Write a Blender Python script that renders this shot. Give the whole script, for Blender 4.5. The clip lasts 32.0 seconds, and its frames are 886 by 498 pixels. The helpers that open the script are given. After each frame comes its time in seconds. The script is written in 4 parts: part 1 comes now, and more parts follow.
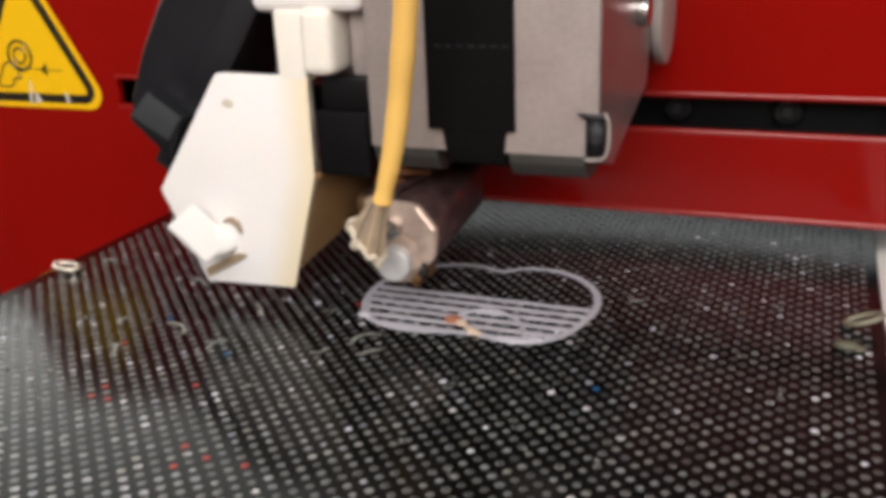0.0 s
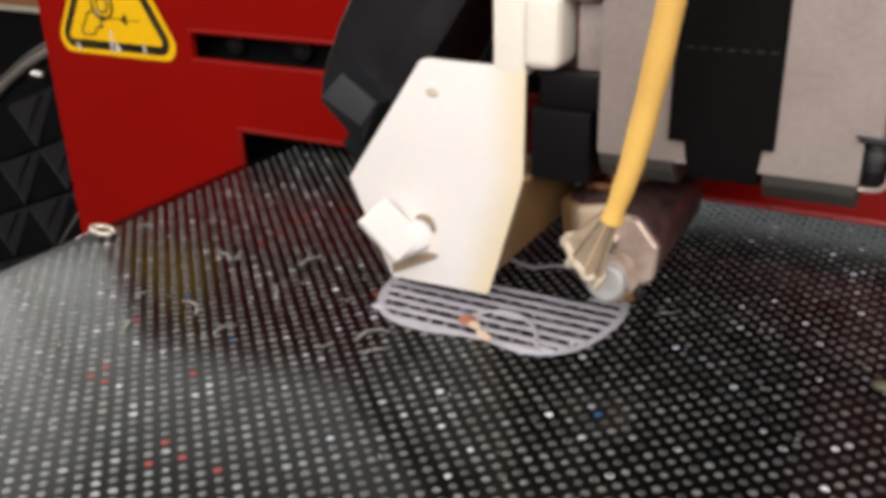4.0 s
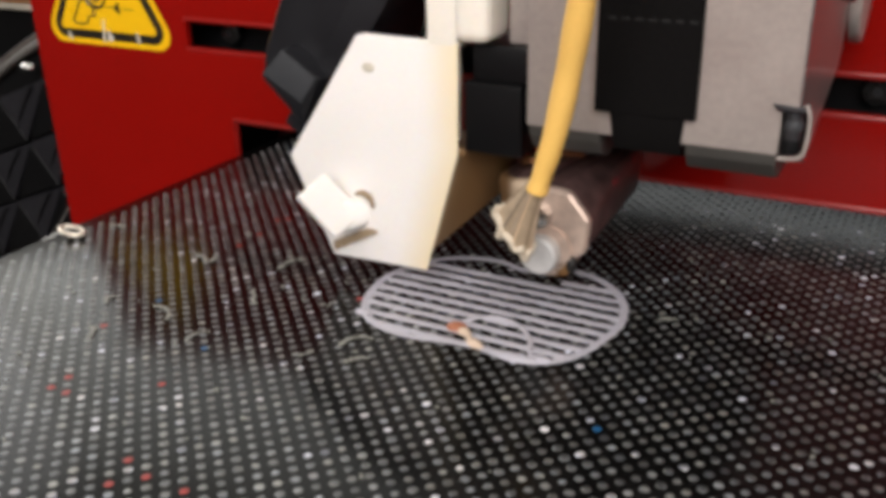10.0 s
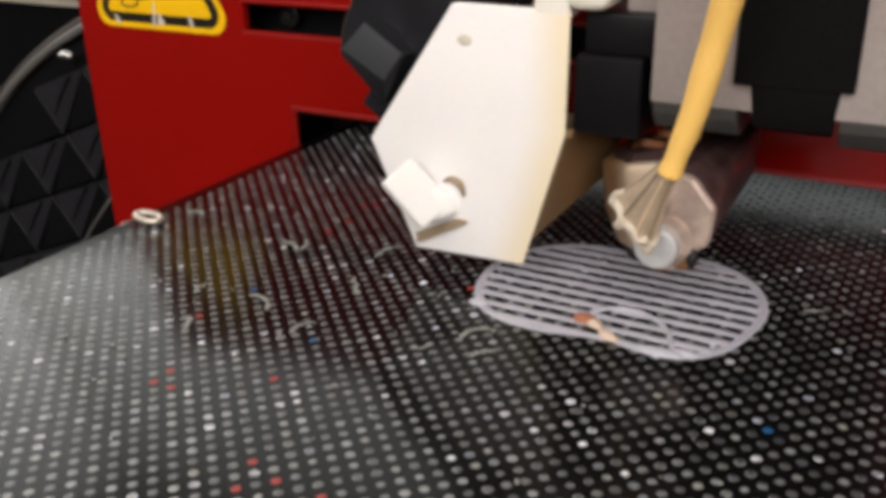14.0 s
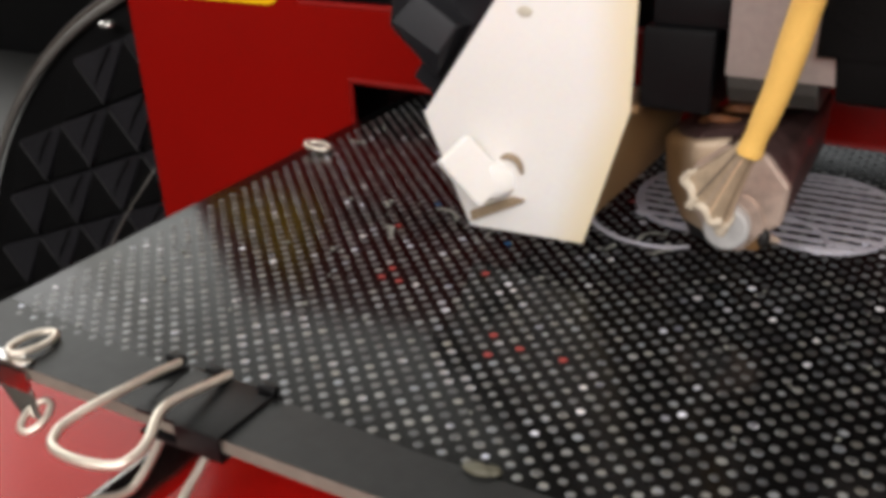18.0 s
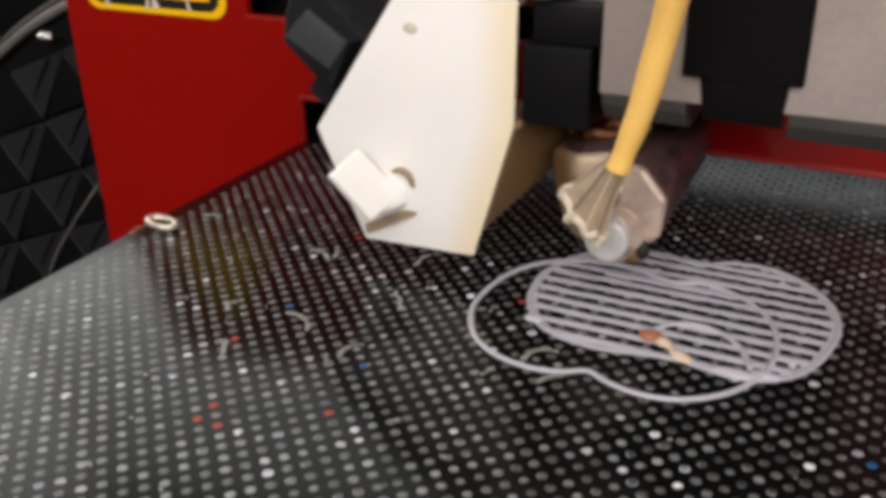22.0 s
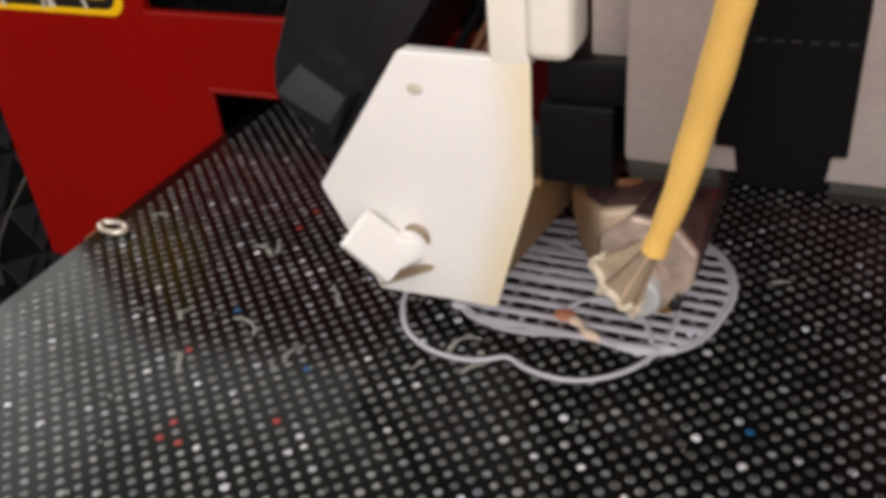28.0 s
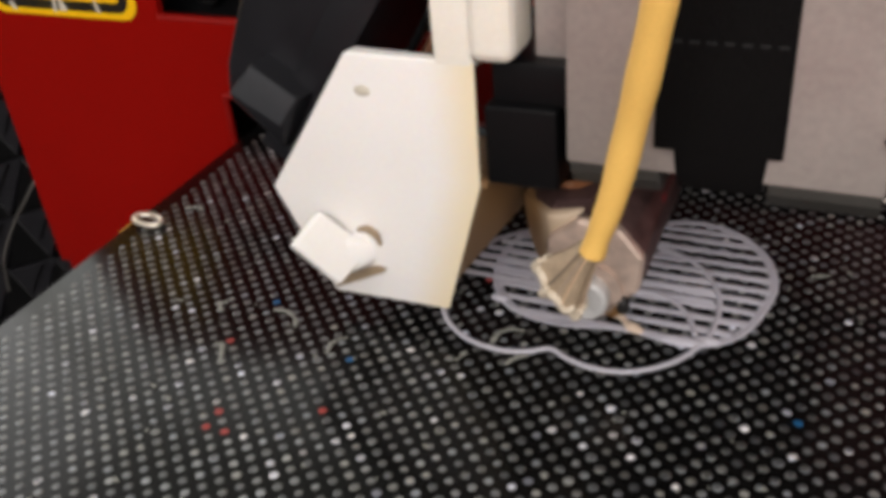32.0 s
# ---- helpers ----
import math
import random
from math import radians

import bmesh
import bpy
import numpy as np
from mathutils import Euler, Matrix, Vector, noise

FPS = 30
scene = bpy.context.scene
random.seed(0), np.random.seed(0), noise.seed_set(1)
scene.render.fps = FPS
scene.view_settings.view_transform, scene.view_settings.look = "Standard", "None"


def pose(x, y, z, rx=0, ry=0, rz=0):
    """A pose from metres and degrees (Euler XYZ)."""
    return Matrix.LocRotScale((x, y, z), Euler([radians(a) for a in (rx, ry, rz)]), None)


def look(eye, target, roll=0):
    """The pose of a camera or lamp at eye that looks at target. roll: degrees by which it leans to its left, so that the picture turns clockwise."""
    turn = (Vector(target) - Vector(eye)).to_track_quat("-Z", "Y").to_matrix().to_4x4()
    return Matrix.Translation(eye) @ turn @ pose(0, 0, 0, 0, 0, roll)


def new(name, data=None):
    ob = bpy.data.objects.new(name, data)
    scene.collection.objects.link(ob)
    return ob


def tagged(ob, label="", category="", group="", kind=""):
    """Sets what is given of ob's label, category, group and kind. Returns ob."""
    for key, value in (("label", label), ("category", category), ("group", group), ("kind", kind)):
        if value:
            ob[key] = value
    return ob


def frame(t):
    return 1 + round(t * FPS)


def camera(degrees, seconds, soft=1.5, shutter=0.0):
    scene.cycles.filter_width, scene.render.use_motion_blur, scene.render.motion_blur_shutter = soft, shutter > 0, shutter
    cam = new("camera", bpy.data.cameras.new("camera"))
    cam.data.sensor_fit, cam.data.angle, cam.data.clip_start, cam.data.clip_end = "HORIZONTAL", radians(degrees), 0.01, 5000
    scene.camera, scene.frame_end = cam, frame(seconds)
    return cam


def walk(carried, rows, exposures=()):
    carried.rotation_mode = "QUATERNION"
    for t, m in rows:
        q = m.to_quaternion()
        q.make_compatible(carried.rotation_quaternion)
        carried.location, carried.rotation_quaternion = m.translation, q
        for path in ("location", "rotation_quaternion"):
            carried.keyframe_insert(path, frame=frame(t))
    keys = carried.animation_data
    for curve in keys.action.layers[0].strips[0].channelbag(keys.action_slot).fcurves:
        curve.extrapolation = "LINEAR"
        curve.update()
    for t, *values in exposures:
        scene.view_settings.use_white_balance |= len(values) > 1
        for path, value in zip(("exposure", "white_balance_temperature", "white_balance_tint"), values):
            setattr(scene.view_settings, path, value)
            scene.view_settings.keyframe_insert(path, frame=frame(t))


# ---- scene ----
cam = camera(50.75, 32.0, soft=5.0)
# seconds, eye in metres, turn in degrees
ROWS = [
    (0, 0.2641, -0.2280, 0.0810, 69.79, 2.28, 21.27),
    (0.5, 0.2629, -0.2235, 0.0819, 69.52, -0.28, 23.74),
    (1, 0.2647, -0.2140, 0.0869, 68.10, 0.23, 23.46),
    (1.5, 0.2659, -0.2119, 0.0885, 67.25, 0.79, 22.96),
    (2, 0.2704, -0.2147, 0.0880, 66.72, 0.98, 24.22),
    (2.5, 0.2748, -0.2164, 0.0864, 66.38, 1.15, 26.58),
    (3, 0.2774, -0.2179, 0.0879, 66.37, 1.39, 28.50),
    (3.5, 0.2762, -0.2173, 0.0878, 66.41, 1.40, 28.60),
    (5.5, 0.2746, -0.2163, 0.0869, 66.31, 1.34, 28.72),
    (6, 0.2749, -0.2165, 0.0867, 66.36, 1.23, 28.74),
    (6.5, 0.2755, -0.2168, 0.0866, 66.33, 1.32, 28.64),
    (7, 0.2764, -0.2177, 0.0865, 66.36, 1.37, 28.60),
    (7.5, 0.2768, -0.2186, 0.0864, 66.38, 1.30, 28.68),
    (8, 0.2771, -0.2191, 0.0862, 66.46, 1.38, 28.64),
    (8.5, 0.2768, -0.2193, 0.0856, 66.52, 1.24, 28.51),
    (9, 0.2765, -0.2183, 0.0848, 66.50, 1.20, 28.48),
    (9.5, 0.2750, -0.2180, 0.0847, 66.50, 1.09, 28.35),
    (10, 0.2706, -0.2147, 0.0828, 66.59, 1.07, 28.08),
    (10.5, 0.2660, -0.2123, 0.0821, 66.33, 1.32, 28.01),
    (11, 0.2641, -0.2127, 0.0797, 66.54, 1.35, 27.80),
    (11.5, 0.2648, -0.2114, 0.0776, 66.90, 1.44, 27.55),
    (12, 0.2642, -0.2126, 0.0771, 67.23, 1.45, 27.51),
    (12.5, 0.2605, -0.2108, 0.0765, 67.29, 1.45, 27.77),
    (13, 0.2585, -0.2099, 0.0763, 67.08, 1.49, 27.90),
    (13.5, 0.2532, -0.2095, 0.0749, 66.85, 1.35, 28.27),
    (15.5, 0.2331, -0.2094, 0.0761, 65.52, 0.94, 29.46),
    (16, 0.2292, -0.2077, 0.0754, 65.06, 1.37, 29.40),
    (16.5, 0.2272, -0.2086, 0.0745, 65.05, 0.62, 29.44),
    (17, 0.2292, -0.2063, 0.0758, 64.38, 1.65, 29.74),
    (17.5, 0.2307, -0.2079, 0.0759, 64.41, 1.45, 29.53),
    (18, 0.2316, -0.2077, 0.0764, 64.24, 1.88, 29.45),
    (18.5, 0.2314, -0.2071, 0.0762, 64.34, 1.92, 29.30),
    (19, 0.2317, -0.2069, 0.0760, 64.34, 2.03, 29.34),
    (19.5, 0.2313, -0.2070, 0.0761, 64.15, 2.06, 29.19),
    (20, 0.2300, -0.2079, 0.0762, 64.19, 1.73, 28.82),
    (20.5, 0.2299, -0.2082, 0.0762, 64.35, 1.53, 28.60),
    (21, 0.2298, -0.2069, 0.0763, 64.42, 1.32, 28.21),
    (21.5, 0.2290, -0.2062, 0.0757, 64.54, 1.22, 27.25),
    (22, 0.2279, -0.2040, 0.0780, 64.54, 0.91, 26.39),
    (22.5, 0.2319, -0.1929, 0.0919, 60.16, 2.32, 24.92),
    (23, 0.2355, -0.1861, 0.1012, 57.26, 3.62, 22.76),
    (23.5, 0.2354, -0.1860, 0.1032, 55.78, 4.50, 21.75),
    (24, 0.2376, -0.1847, 0.1025, 55.50, 5.00, 22.02),
    (24.5, 0.2375, -0.1879, 0.1025, 56.09, 4.46, 22.07),
    (25, 0.2369, -0.1878, 0.1024, 56.35, 4.59, 22.31),
    (25.5, 0.2368, -0.1876, 0.1026, 56.27, 4.74, 22.58),
    (27.5, 0.2387, -0.1878, 0.1012, 57.05, 4.77, 23.03),
    (28, 0.2388, -0.1882, 0.1013, 57.18, 4.79, 22.98),
    (28.5, 0.2395, -0.1886, 0.1009, 57.29, 4.70, 22.89),
    (29, 0.2392, -0.1884, 0.1002, 57.45, 4.46, 22.81),
    (29.5, 0.2385, -0.1887, 0.1006, 57.63, 4.23, 22.78),
    (30, 0.2382, -0.1882, 0.1006, 57.73, 4.45, 22.81),
    (30.5, 0.2377, -0.1878, 0.1008, 57.84, 4.14, 22.77),
    (31, 0.2364, -0.1882, 0.1011, 57.76, 4.01, 22.53),
    (31.5, 0.2337, -0.1863, 0.0998, 57.79, 4.24, 22.87),
    (32, 0.2327, -0.1851, 0.1003, 57.45, 4.60, 23.22),
]
EXPOSURES = ((0.0, 0.14), (13.0, 0.1), (17.0, -0.02), (21.0, 0.06), (24.0, -0.1), (32.0, -0.1))
walk(cam, [(t, pose(x, y, z, rx, ry, rz)) for t, x, y, z, rx, ry, rz in ROWS], EXPOSURES)

# seconds and millimetres: the head along x, the bed along y
HEAD = [
    (0, 1.49), (0.5, -2.56), (1, 6.00), (1.5, 14.70), (2, 23.01), (2.5, 31.71), (3, 40.58), (3.5, 42.92),
    (5.5, 8.19), (6, 0.02), (6.23, -3.68), (6.5, 1.06), (7, 9.73), (7.5, 18.35), (8, 27.15), (8.5, 35.83),
    (8.89, 42.60), (9, 40.80), (9.5, 32.63), (10, 24.09), (10.5, 15.43), (11, 6.66), (11.3, 1.48), (11.5, 4.85),
    (12, 13.08), (12.5, 21.08), (13, 29.34), (13.5, 28.09), (15.5, -8.00), (16, -11.76), (16.5, -10.94),
    (17, -4.74), (17.5, 4.87), (18, 15.09), (18.5, 26.09), (19, 35.39), (19.5, 39.81), (19.73, 41.84),
    (20, 38.92), (20.5, 33.52), (21, 24.02), (21.5, 13.63), (22, 2.14), (22.36, -6.07), (22.5, -2.82),
    (23, 8.51), (23.5, 18.99), (24, 30.65), (24.24, 36.19), (24.5, 30.31), (25, 19.09), (25.5, 8.37),
    (26.35, -10.08), (27.5, 15.00), (28, 26.17), (28.5, 37.00), (28.6, 39.20), (29, 30.26), (29.5, 19.04),
    (30, 8.03), (30.5, -3.19), (30.93, -12.76), (31, -11.07), (31.5, 0.52), (32, 12.27),
]
BED = [
    (0, 6.72), (0.5, 3.88), (1, 3.03), (1.5, 3.48), (2, 2.90), (2.5, 3.00), (3, 2.88), (3.5, -0.70),
    (5.5, -0.25), (6, 0.00), (6.5, -3.84), (7, -3.99), (7.5, -4.07), (8, -4.27), (8.5, -4.45), (9, -6.43),
    (9.5, -8.07), (10, -7.84), (10.5, -7.65), (11, -7.78), (11.5, -9.85), (12, -11.60), (12.5, -9.13),
    (13, -11.27), (13.5, -6.60), (15.5, 1.54), (16, 11.87), (16.5, 22.91), (17, 32.83), (17.5, 36.21),
    (18, 33.70), (18.5, 35.79), (19, 30.21), (19.5, 20.35), (20, 8.88), (20.5, -0.07), (21, -2.82),
    (21.5, -0.19), (22, -3.07), (22.5, 2.43), (23, 2.91), (23.5, 2.49), (24, 2.66), (24.5, 5.74), (25, 5.89),
    (25.5, 6.28), (26.2, 6.30), (26.5, 9.90), (27.5, 10.05), (28, 9.84), (28.5, 9.80), (29, 13.00),
    (29.5, 13.11), (30, 13.30), (30.5, 14.15), (31, 17.34), (31.5, 17.38), (32, 17.14),
]

MM = 0.001

# ---- light: a room by day, windows behind the camera and beyond the printer ----
world = bpy.data.worlds.new("sky")
scene.world = world
world.use_nodes = True
wt = world.node_tree
sky = wt.nodes.new("ShaderNodeTexSky")
sky.sky_type, sky.sun_disc, sky.sun_elevation, sky.sun_rotation = "NISHITA", False, radians(35), radians(200)
wt.links.new(sky.outputs["Color"], wt.nodes["Background"].inputs["Color"])
wt.nodes["Background"].inputs["Strength"].default_value = 0.05


def window_lamp(name, eye, target, width, height, watts, colour):
    data = bpy.data.lights.new(name, "AREA")
    data.shape, data.size, data.size_y, data.energy, data.color = "RECTANGLE", width, height, watts, colour
    ob = new(name, data)
    ob.matrix_world = look(eye, target)
    return ob


window_lamp("window_light_south", (0.53, -1.08, 0.74), (0.17, 0, 0.0), 1.7, 0.76, 26, (1.0, 0.94, 0.905))
window_lamp("window_light_north", (-1.38, 1.22, 1.25), (-1.38, 0, 1.25), 1.56, 1.5, 19, (0.98, 0.97, 0.90))
window_lamp("window_light_small", (0.0, 1.22, 0.45), (0.0, 0, 0.45), 1.0, 0.6, 1.0, (1.0, 0.90, 0.75))
# no window known on this side: a fill added to brighten the bed's left
window_lamp("fill_light_west", (-2.17, 0.47, 1.25), (0, 0.47, 1.25), 1.46, 1.5, 26, (1.0, 0.98, 0.94))


# ---- materials ----
def node(nt, kind, **values):
    n = nt.nodes.new(kind)
    for key, value in values.items():
        n.inputs[key.replace("_", " ")].default_value = value
    return n


def material(name, colour, rough=0.5, metal=0.0, spread=0.12, grain=400.0, bump=0.15, coarse=40.0, random_piece="", coat=0.0,
             subsurface=0.0, rough_spread=0.1, specular=0.5):
    """A surface with variation at two scales, in metres, and fine relief."""
    m = bpy.data.materials.new(name)
    m.use_nodes = True
    nt = m.node_tree
    bsdf = nt.nodes["Principled BSDF"]
    where = nt.nodes.new("ShaderNodeTexCoord")
    fine = node(nt, "ShaderNodeTexNoise", Scale=grain, Detail=4.0)
    broad = node(nt, "ShaderNodeTexNoise", Scale=coarse, Detail=3.0)
    for n in (fine, broad):
        nt.links.new(where.outputs["Object"], n.inputs["Vector"])
    mixed = nt.nodes.new("ShaderNodeMath")
    mixed.operation = "ADD"
    nt.links.new(fine.outputs["Fac"], mixed.inputs[0])
    nt.links.new(broad.outputs["Fac"], mixed.inputs[1])
    ramp = nt.nodes.new("ShaderNodeMapRange")
    ramp.inputs["From Min"].default_value, ramp.inputs["From Max"].default_value = 0.6, 1.4
    ramp.inputs["To Min"].default_value, ramp.inputs["To Max"].default_value = 1 - spread, 1 + spread
    nt.links.new(mixed.outputs[0], ramp.inputs["Value"])
    scale = nt.nodes.new("ShaderNodeVectorMath")
    scale.operation = "SCALE"
    scale.inputs[0].default_value = colour
    nt.links.new(ramp.outputs[0], scale.inputs["Scale"])
    last = scale
    if random_piece:
        info = nt.nodes.new("ShaderNodeObjectInfo" if random_piece == "object" else "ShaderNodeNewGeometry")
        vary = nt.nodes.new("ShaderNodeMapRange")
        vary.inputs["To Min"].default_value, vary.inputs["To Max"].default_value = 0.35, 2.4
        rare = nt.nodes.new("ShaderNodeMath")
        rare.operation = "POWER"
        rare.inputs[1].default_value = 2.2
        nt.links.new(info.outputs["Random" if random_piece == "object" else "Random Per Island"], rare.inputs[0])
        nt.links.new(rare.outputs[0], vary.inputs["Value"])
        last = nt.nodes.new("ShaderNodeVectorMath")
        last.operation = "SCALE"
        nt.links.new(scale.outputs[0], last.inputs[0])
        nt.links.new(vary.outputs[0], last.inputs["Scale"])
        # each piece leans a little to beige or to blue-grey
        again = nt.nodes.new("ShaderNodeMath")
        again.operation = "MULTIPLY"
        again.inputs[1].default_value = 7.31
        part_of = nt.nodes.new("ShaderNodeMath")
        part_of.operation = "FRACT"
        hue = nt.nodes.new("ShaderNodeCombineXYZ")
        nt.links.new(vary.inputs["Value"].links[0].from_socket, again.inputs[0])
        nt.links.new(again.outputs[0], part_of.inputs[0])
        for axis, low, high in (("X", 0.95, 1.06), ("Z", 1.15, 0.92)):
            lean = nt.nodes.new("ShaderNodeMapRange")
            lean.inputs["To Min"].default_value, lean.inputs["To Max"].default_value = low, high
            nt.links.new(part_of.outputs[0], lean.inputs["Value"])
            nt.links.new(lean.outputs[0], hue.inputs[axis])
        hue.inputs["Y"].default_value = 1.0
        tinted = nt.nodes.new("ShaderNodeVectorMath")
        tinted.operation = "MULTIPLY"
        nt.links.new(last.outputs[0], tinted.inputs[0])
        nt.links.new(hue.outputs[0], tinted.inputs[1])
        last = tinted
    nt.links.new(last.outputs[0], bsdf.inputs["Base Color"])
    worn = nt.nodes.new("ShaderNodeMapRange")
    worn.inputs["To Min"].default_value, worn.inputs["To Max"].default_value = max(rough - rough_spread, 0.03), min(rough + rough_spread, 1.0)
    nt.links.new(broad.outputs["Fac"], worn.inputs["Value"])
    nt.links.new(worn.outputs[0], bsdf.inputs["Roughness"])
    bsdf.inputs["Metallic"].default_value = metal
    bsdf.inputs["Coat Weight"].default_value = coat
    bsdf.inputs["Specular IOR Level"].default_value = specular
    if subsurface:
        bsdf.inputs["Subsurface Weight"].default_value = subsurface
        bsdf.inputs["Subsurface Radius"].default_value = (0.003, 0.0022, 0.0014)
        bsdf.inputs["Subsurface Scale"].default_value = 0.6
    if bump:
        relief = node(nt, "ShaderNodeBump", Strength=bump, Distance=0.0004)
        nt.links.new(fine.outputs["Fac"], relief.inputs["Height"])
        nt.links.new(relief.outputs[0], bsdf.inputs["Normal"])
    return m


RED = material("red_paint", (0.238, 0.004, 0.0025), 0.1, spread=0.06, grain=900, coarse=25, bump=0.0, rough_spread=0.02, specular=0.2)
RED_LIP = material("red_paint_lip", (0.27, 0.006, 0.004), 0.32, spread=0.06, grain=900, coarse=25, bump=0.0, specular=0.9)
RED_BASE = material("red_base_paint", (0.40, 0.006, 0.004), 0.16, spread=0.06, grain=900, coarse=25, bump=0.0, rough_spread=0.03, specular=0.15)
BOARD = material("black_board", (0.0038, 0.0036, 0.0036), 0.165, spread=0.4, grain=700, coarse=30, bump=0.0, rough_spread=0.02, specular=0.10)
BORDER = material("worn_border", (0.017, 0.018, 0.018), 0.42, spread=0.35, grain=500, coarse=60, bump=0.12, specular=0.25)
EDGE = material("board_edge", (0.20, 0.18, 0.15), 0.6, spread=0.2)
PLUG = material("plug_grey", (0.100, 0.104, 0.099), 0.35, spread=0.1, specular=1.0, bump=0.0, random_piece="island", coarse=120)
PLUG_ONE = material("plug_grey_single", (0.100, 0.104, 0.099), 0.35, spread=0.1, specular=1.0, bump=0.0, random_piece="object", coarse=120)
PLUG_WHITE = material("plug_white", (0.36, 0.36, 0.37), 0.28, spread=0.1, specular=0.6, random_piece="island")
PLUG_RED = material("plug_red", (0.30, 0.032, 0.026), 0.45)
PLUG_BLUE = material("plug_blue", (0.008, 0.085, 0.21), 0.45)
PRINT = material("grey_filament", (0.45, 0.435, 0.48), 0.42, spread=0.08, grain=1500, bump=0.1, subsurface=0.1)
BURNT = material("burnt_plastic", (0.34, 0.13, 0.07), 0.5, spread=0.4, grain=900)
CREAM = material("cream_blob", (0.62, 0.48, 0.37), 0.5, spread=0.15)
WHITE = material("white_printed_plastic", (0.85, 0.82, 0.79), 0.45, spread=0.03, grain=1200, coarse=60, bump=0.12, subsurface=0.15)
DUCT = material("white_duct_plastic", (0.85, 0.82, 0.79), 0.45, spread=0.03, grain=1200, coarse=60, bump=0.12, subsurface=0.15)


def add_yellowing_shade(m, start, end, colour):
    """Yellowing, and on the outlet shade too, put into the colour towards one edge, which leans inwards below 31 mm."""
    nt = m.node_tree
    bsdf = nt.nodes["Principled BSDF"]
    base = bsdf.inputs["Base Color"].links[0].from_socket
    where = nt.nodes.new("ShaderNodeTexCoord")
    axes = nt.nodes.new("ShaderNodeSeparateXYZ")
    nt.links.new(where.outputs["Object"], axes.inputs[0])
    last = axes.outputs["Z"]
    for kind, value in (("SUBTRACT", 0.031), ("MINIMUM", 0.0), ("MULTIPLY", -0.30)):
        step = nt.nodes.new("ShaderNodeMath")
        step.operation = kind
        step.inputs[1].default_value = value
        nt.links.new(last, step.inputs[0])
        last = step.outputs[0]
    total = nt.nodes.new("ShaderNodeMath")
    total.operation = "ADD"
    nt.links.new(last, total.inputs[0])
    nt.links.new(axes.outputs["X"], total.inputs[1])
    level = nt.nodes.new("ShaderNodeMapRange")
    level.interpolation_type = "SMOOTHSTEP"
    level.inputs["From Min"].default_value, level.inputs["From Max"].default_value = start, end
    nt.links.new(total.outputs[0], level.inputs["Value"])
    mix = nt.nodes.new("ShaderNodeMix")
    mix.data_type = "RGBA"
    nt.links.new(level.outputs[0], mix.inputs["Factor"])
    for socket in mix.inputs:
        if socket.name == "A" and socket.type == "RGBA":
            nt.links.new(base, socket)
        if socket.name == "B" and socket.type == "RGBA":
            socket.default_value = (*colour, 1)
    for socket in mix.outputs:
        if socket.type == "RGBA":
            nt.links.new(socket, bsdf.inputs["Base Color"])


def add_fade(m, direction, start, end, colour):
    """The surface turns to another colour along a direction."""
    nt = m.node_tree
    bsdf = nt.nodes["Principled BSDF"]
    base = bsdf.inputs["Base Color"].links[0].from_socket
    where = nt.nodes.new("ShaderNodeTexCoord")
    along = nt.nodes.new("ShaderNodeVectorMath")
    along.operation = "DOT_PRODUCT"
    along.inputs[1].default_value = direction
    nt.links.new(where.outputs["Object"], along.inputs[0])
    level = nt.nodes.new("ShaderNodeMapRange")
    level.interpolation_type = "SMOOTHSTEP"
    level.inputs["From Min"].default_value, level.inputs["From Max"].default_value = start, end
    nt.links.new(along.outputs["Value"], level.inputs["Value"])
    mix = nt.nodes.new("ShaderNodeMix")
    mix.data_type = "RGBA"
    nt.links.new(level.outputs[0], mix.inputs["Factor"])
    for socket in mix.inputs:
        if socket.name == "A" and socket.type == "RGBA":
            nt.links.new(base, socket)
        if socket.name == "B" and socket.type == "RGBA":
            socket.default_value = (*colour, 1)
    for socket in mix.outputs:
        if socket.type == "RGBA":
            nt.links.new(socket, bsdf.inputs["Base Color"])


add_yellowing_shade(DUCT, -0.0215, -0.0115, (0.80, 0.68, 0.47))
OUTLET = material("browned_shaded_plastic", (0.74, 0.60, 0.42), 0.45, spread=0.06, grain=1200, coarse=60, bump=0.12, subsurface=0.1)
# the outlet's side is darkened to dark brown: shade put into its colour
add_yellowing_shade(OUTLET, -0.020, -0.012, (0.20, 0.11, 0.045))
BLACK = material("black_plastic", (0.004, 0.004, 0.0045), 0.42, spread=0.3, grain=1200, bump=0.15, specular=0.22)
BOLT = material("black_oxide_bolt", (0.02, 0.02, 0.02), 0.2, metal=0.5, spread=0.2, grain=900, bump=0.05)
FAN = material("fan_plastic", (0.009, 0.009, 0.011), 0.4, spread=0.25, grain=1200, coarse=80, bump=0.12, specular=0.4)
STRAP = material("black_webbing", (0.004, 0.0035, 0.0035), 0.8, spread=0.3, grain=2500, bump=0.5, specular=0.1)
ALU = material("brushed_aluminium", (0.42, 0.368, 0.338), 0.42, metal=0.4, spread=0.13, grain=900, coarse=70, bump=0.1)
FLANGE = material("dark_grey_flange", (0.05, 0.047, 0.042), 0.55, metal=0.1, spread=0.15, grain=900, coarse=70, bump=0.1)
SIDE = material("polished_side", (0.36, 0.32, 0.31), 0.32, metal=0.75, spread=0.2, grain=700, coarse=45, bump=0.1)
# grey that stands for sheen on the black lug and the dark screw
SHEEN_GREY = material("sheen_grey_plastic", (0.04, 0.042, 0.046), 0.4, spread=0.12, grain=900, bump=0.1)
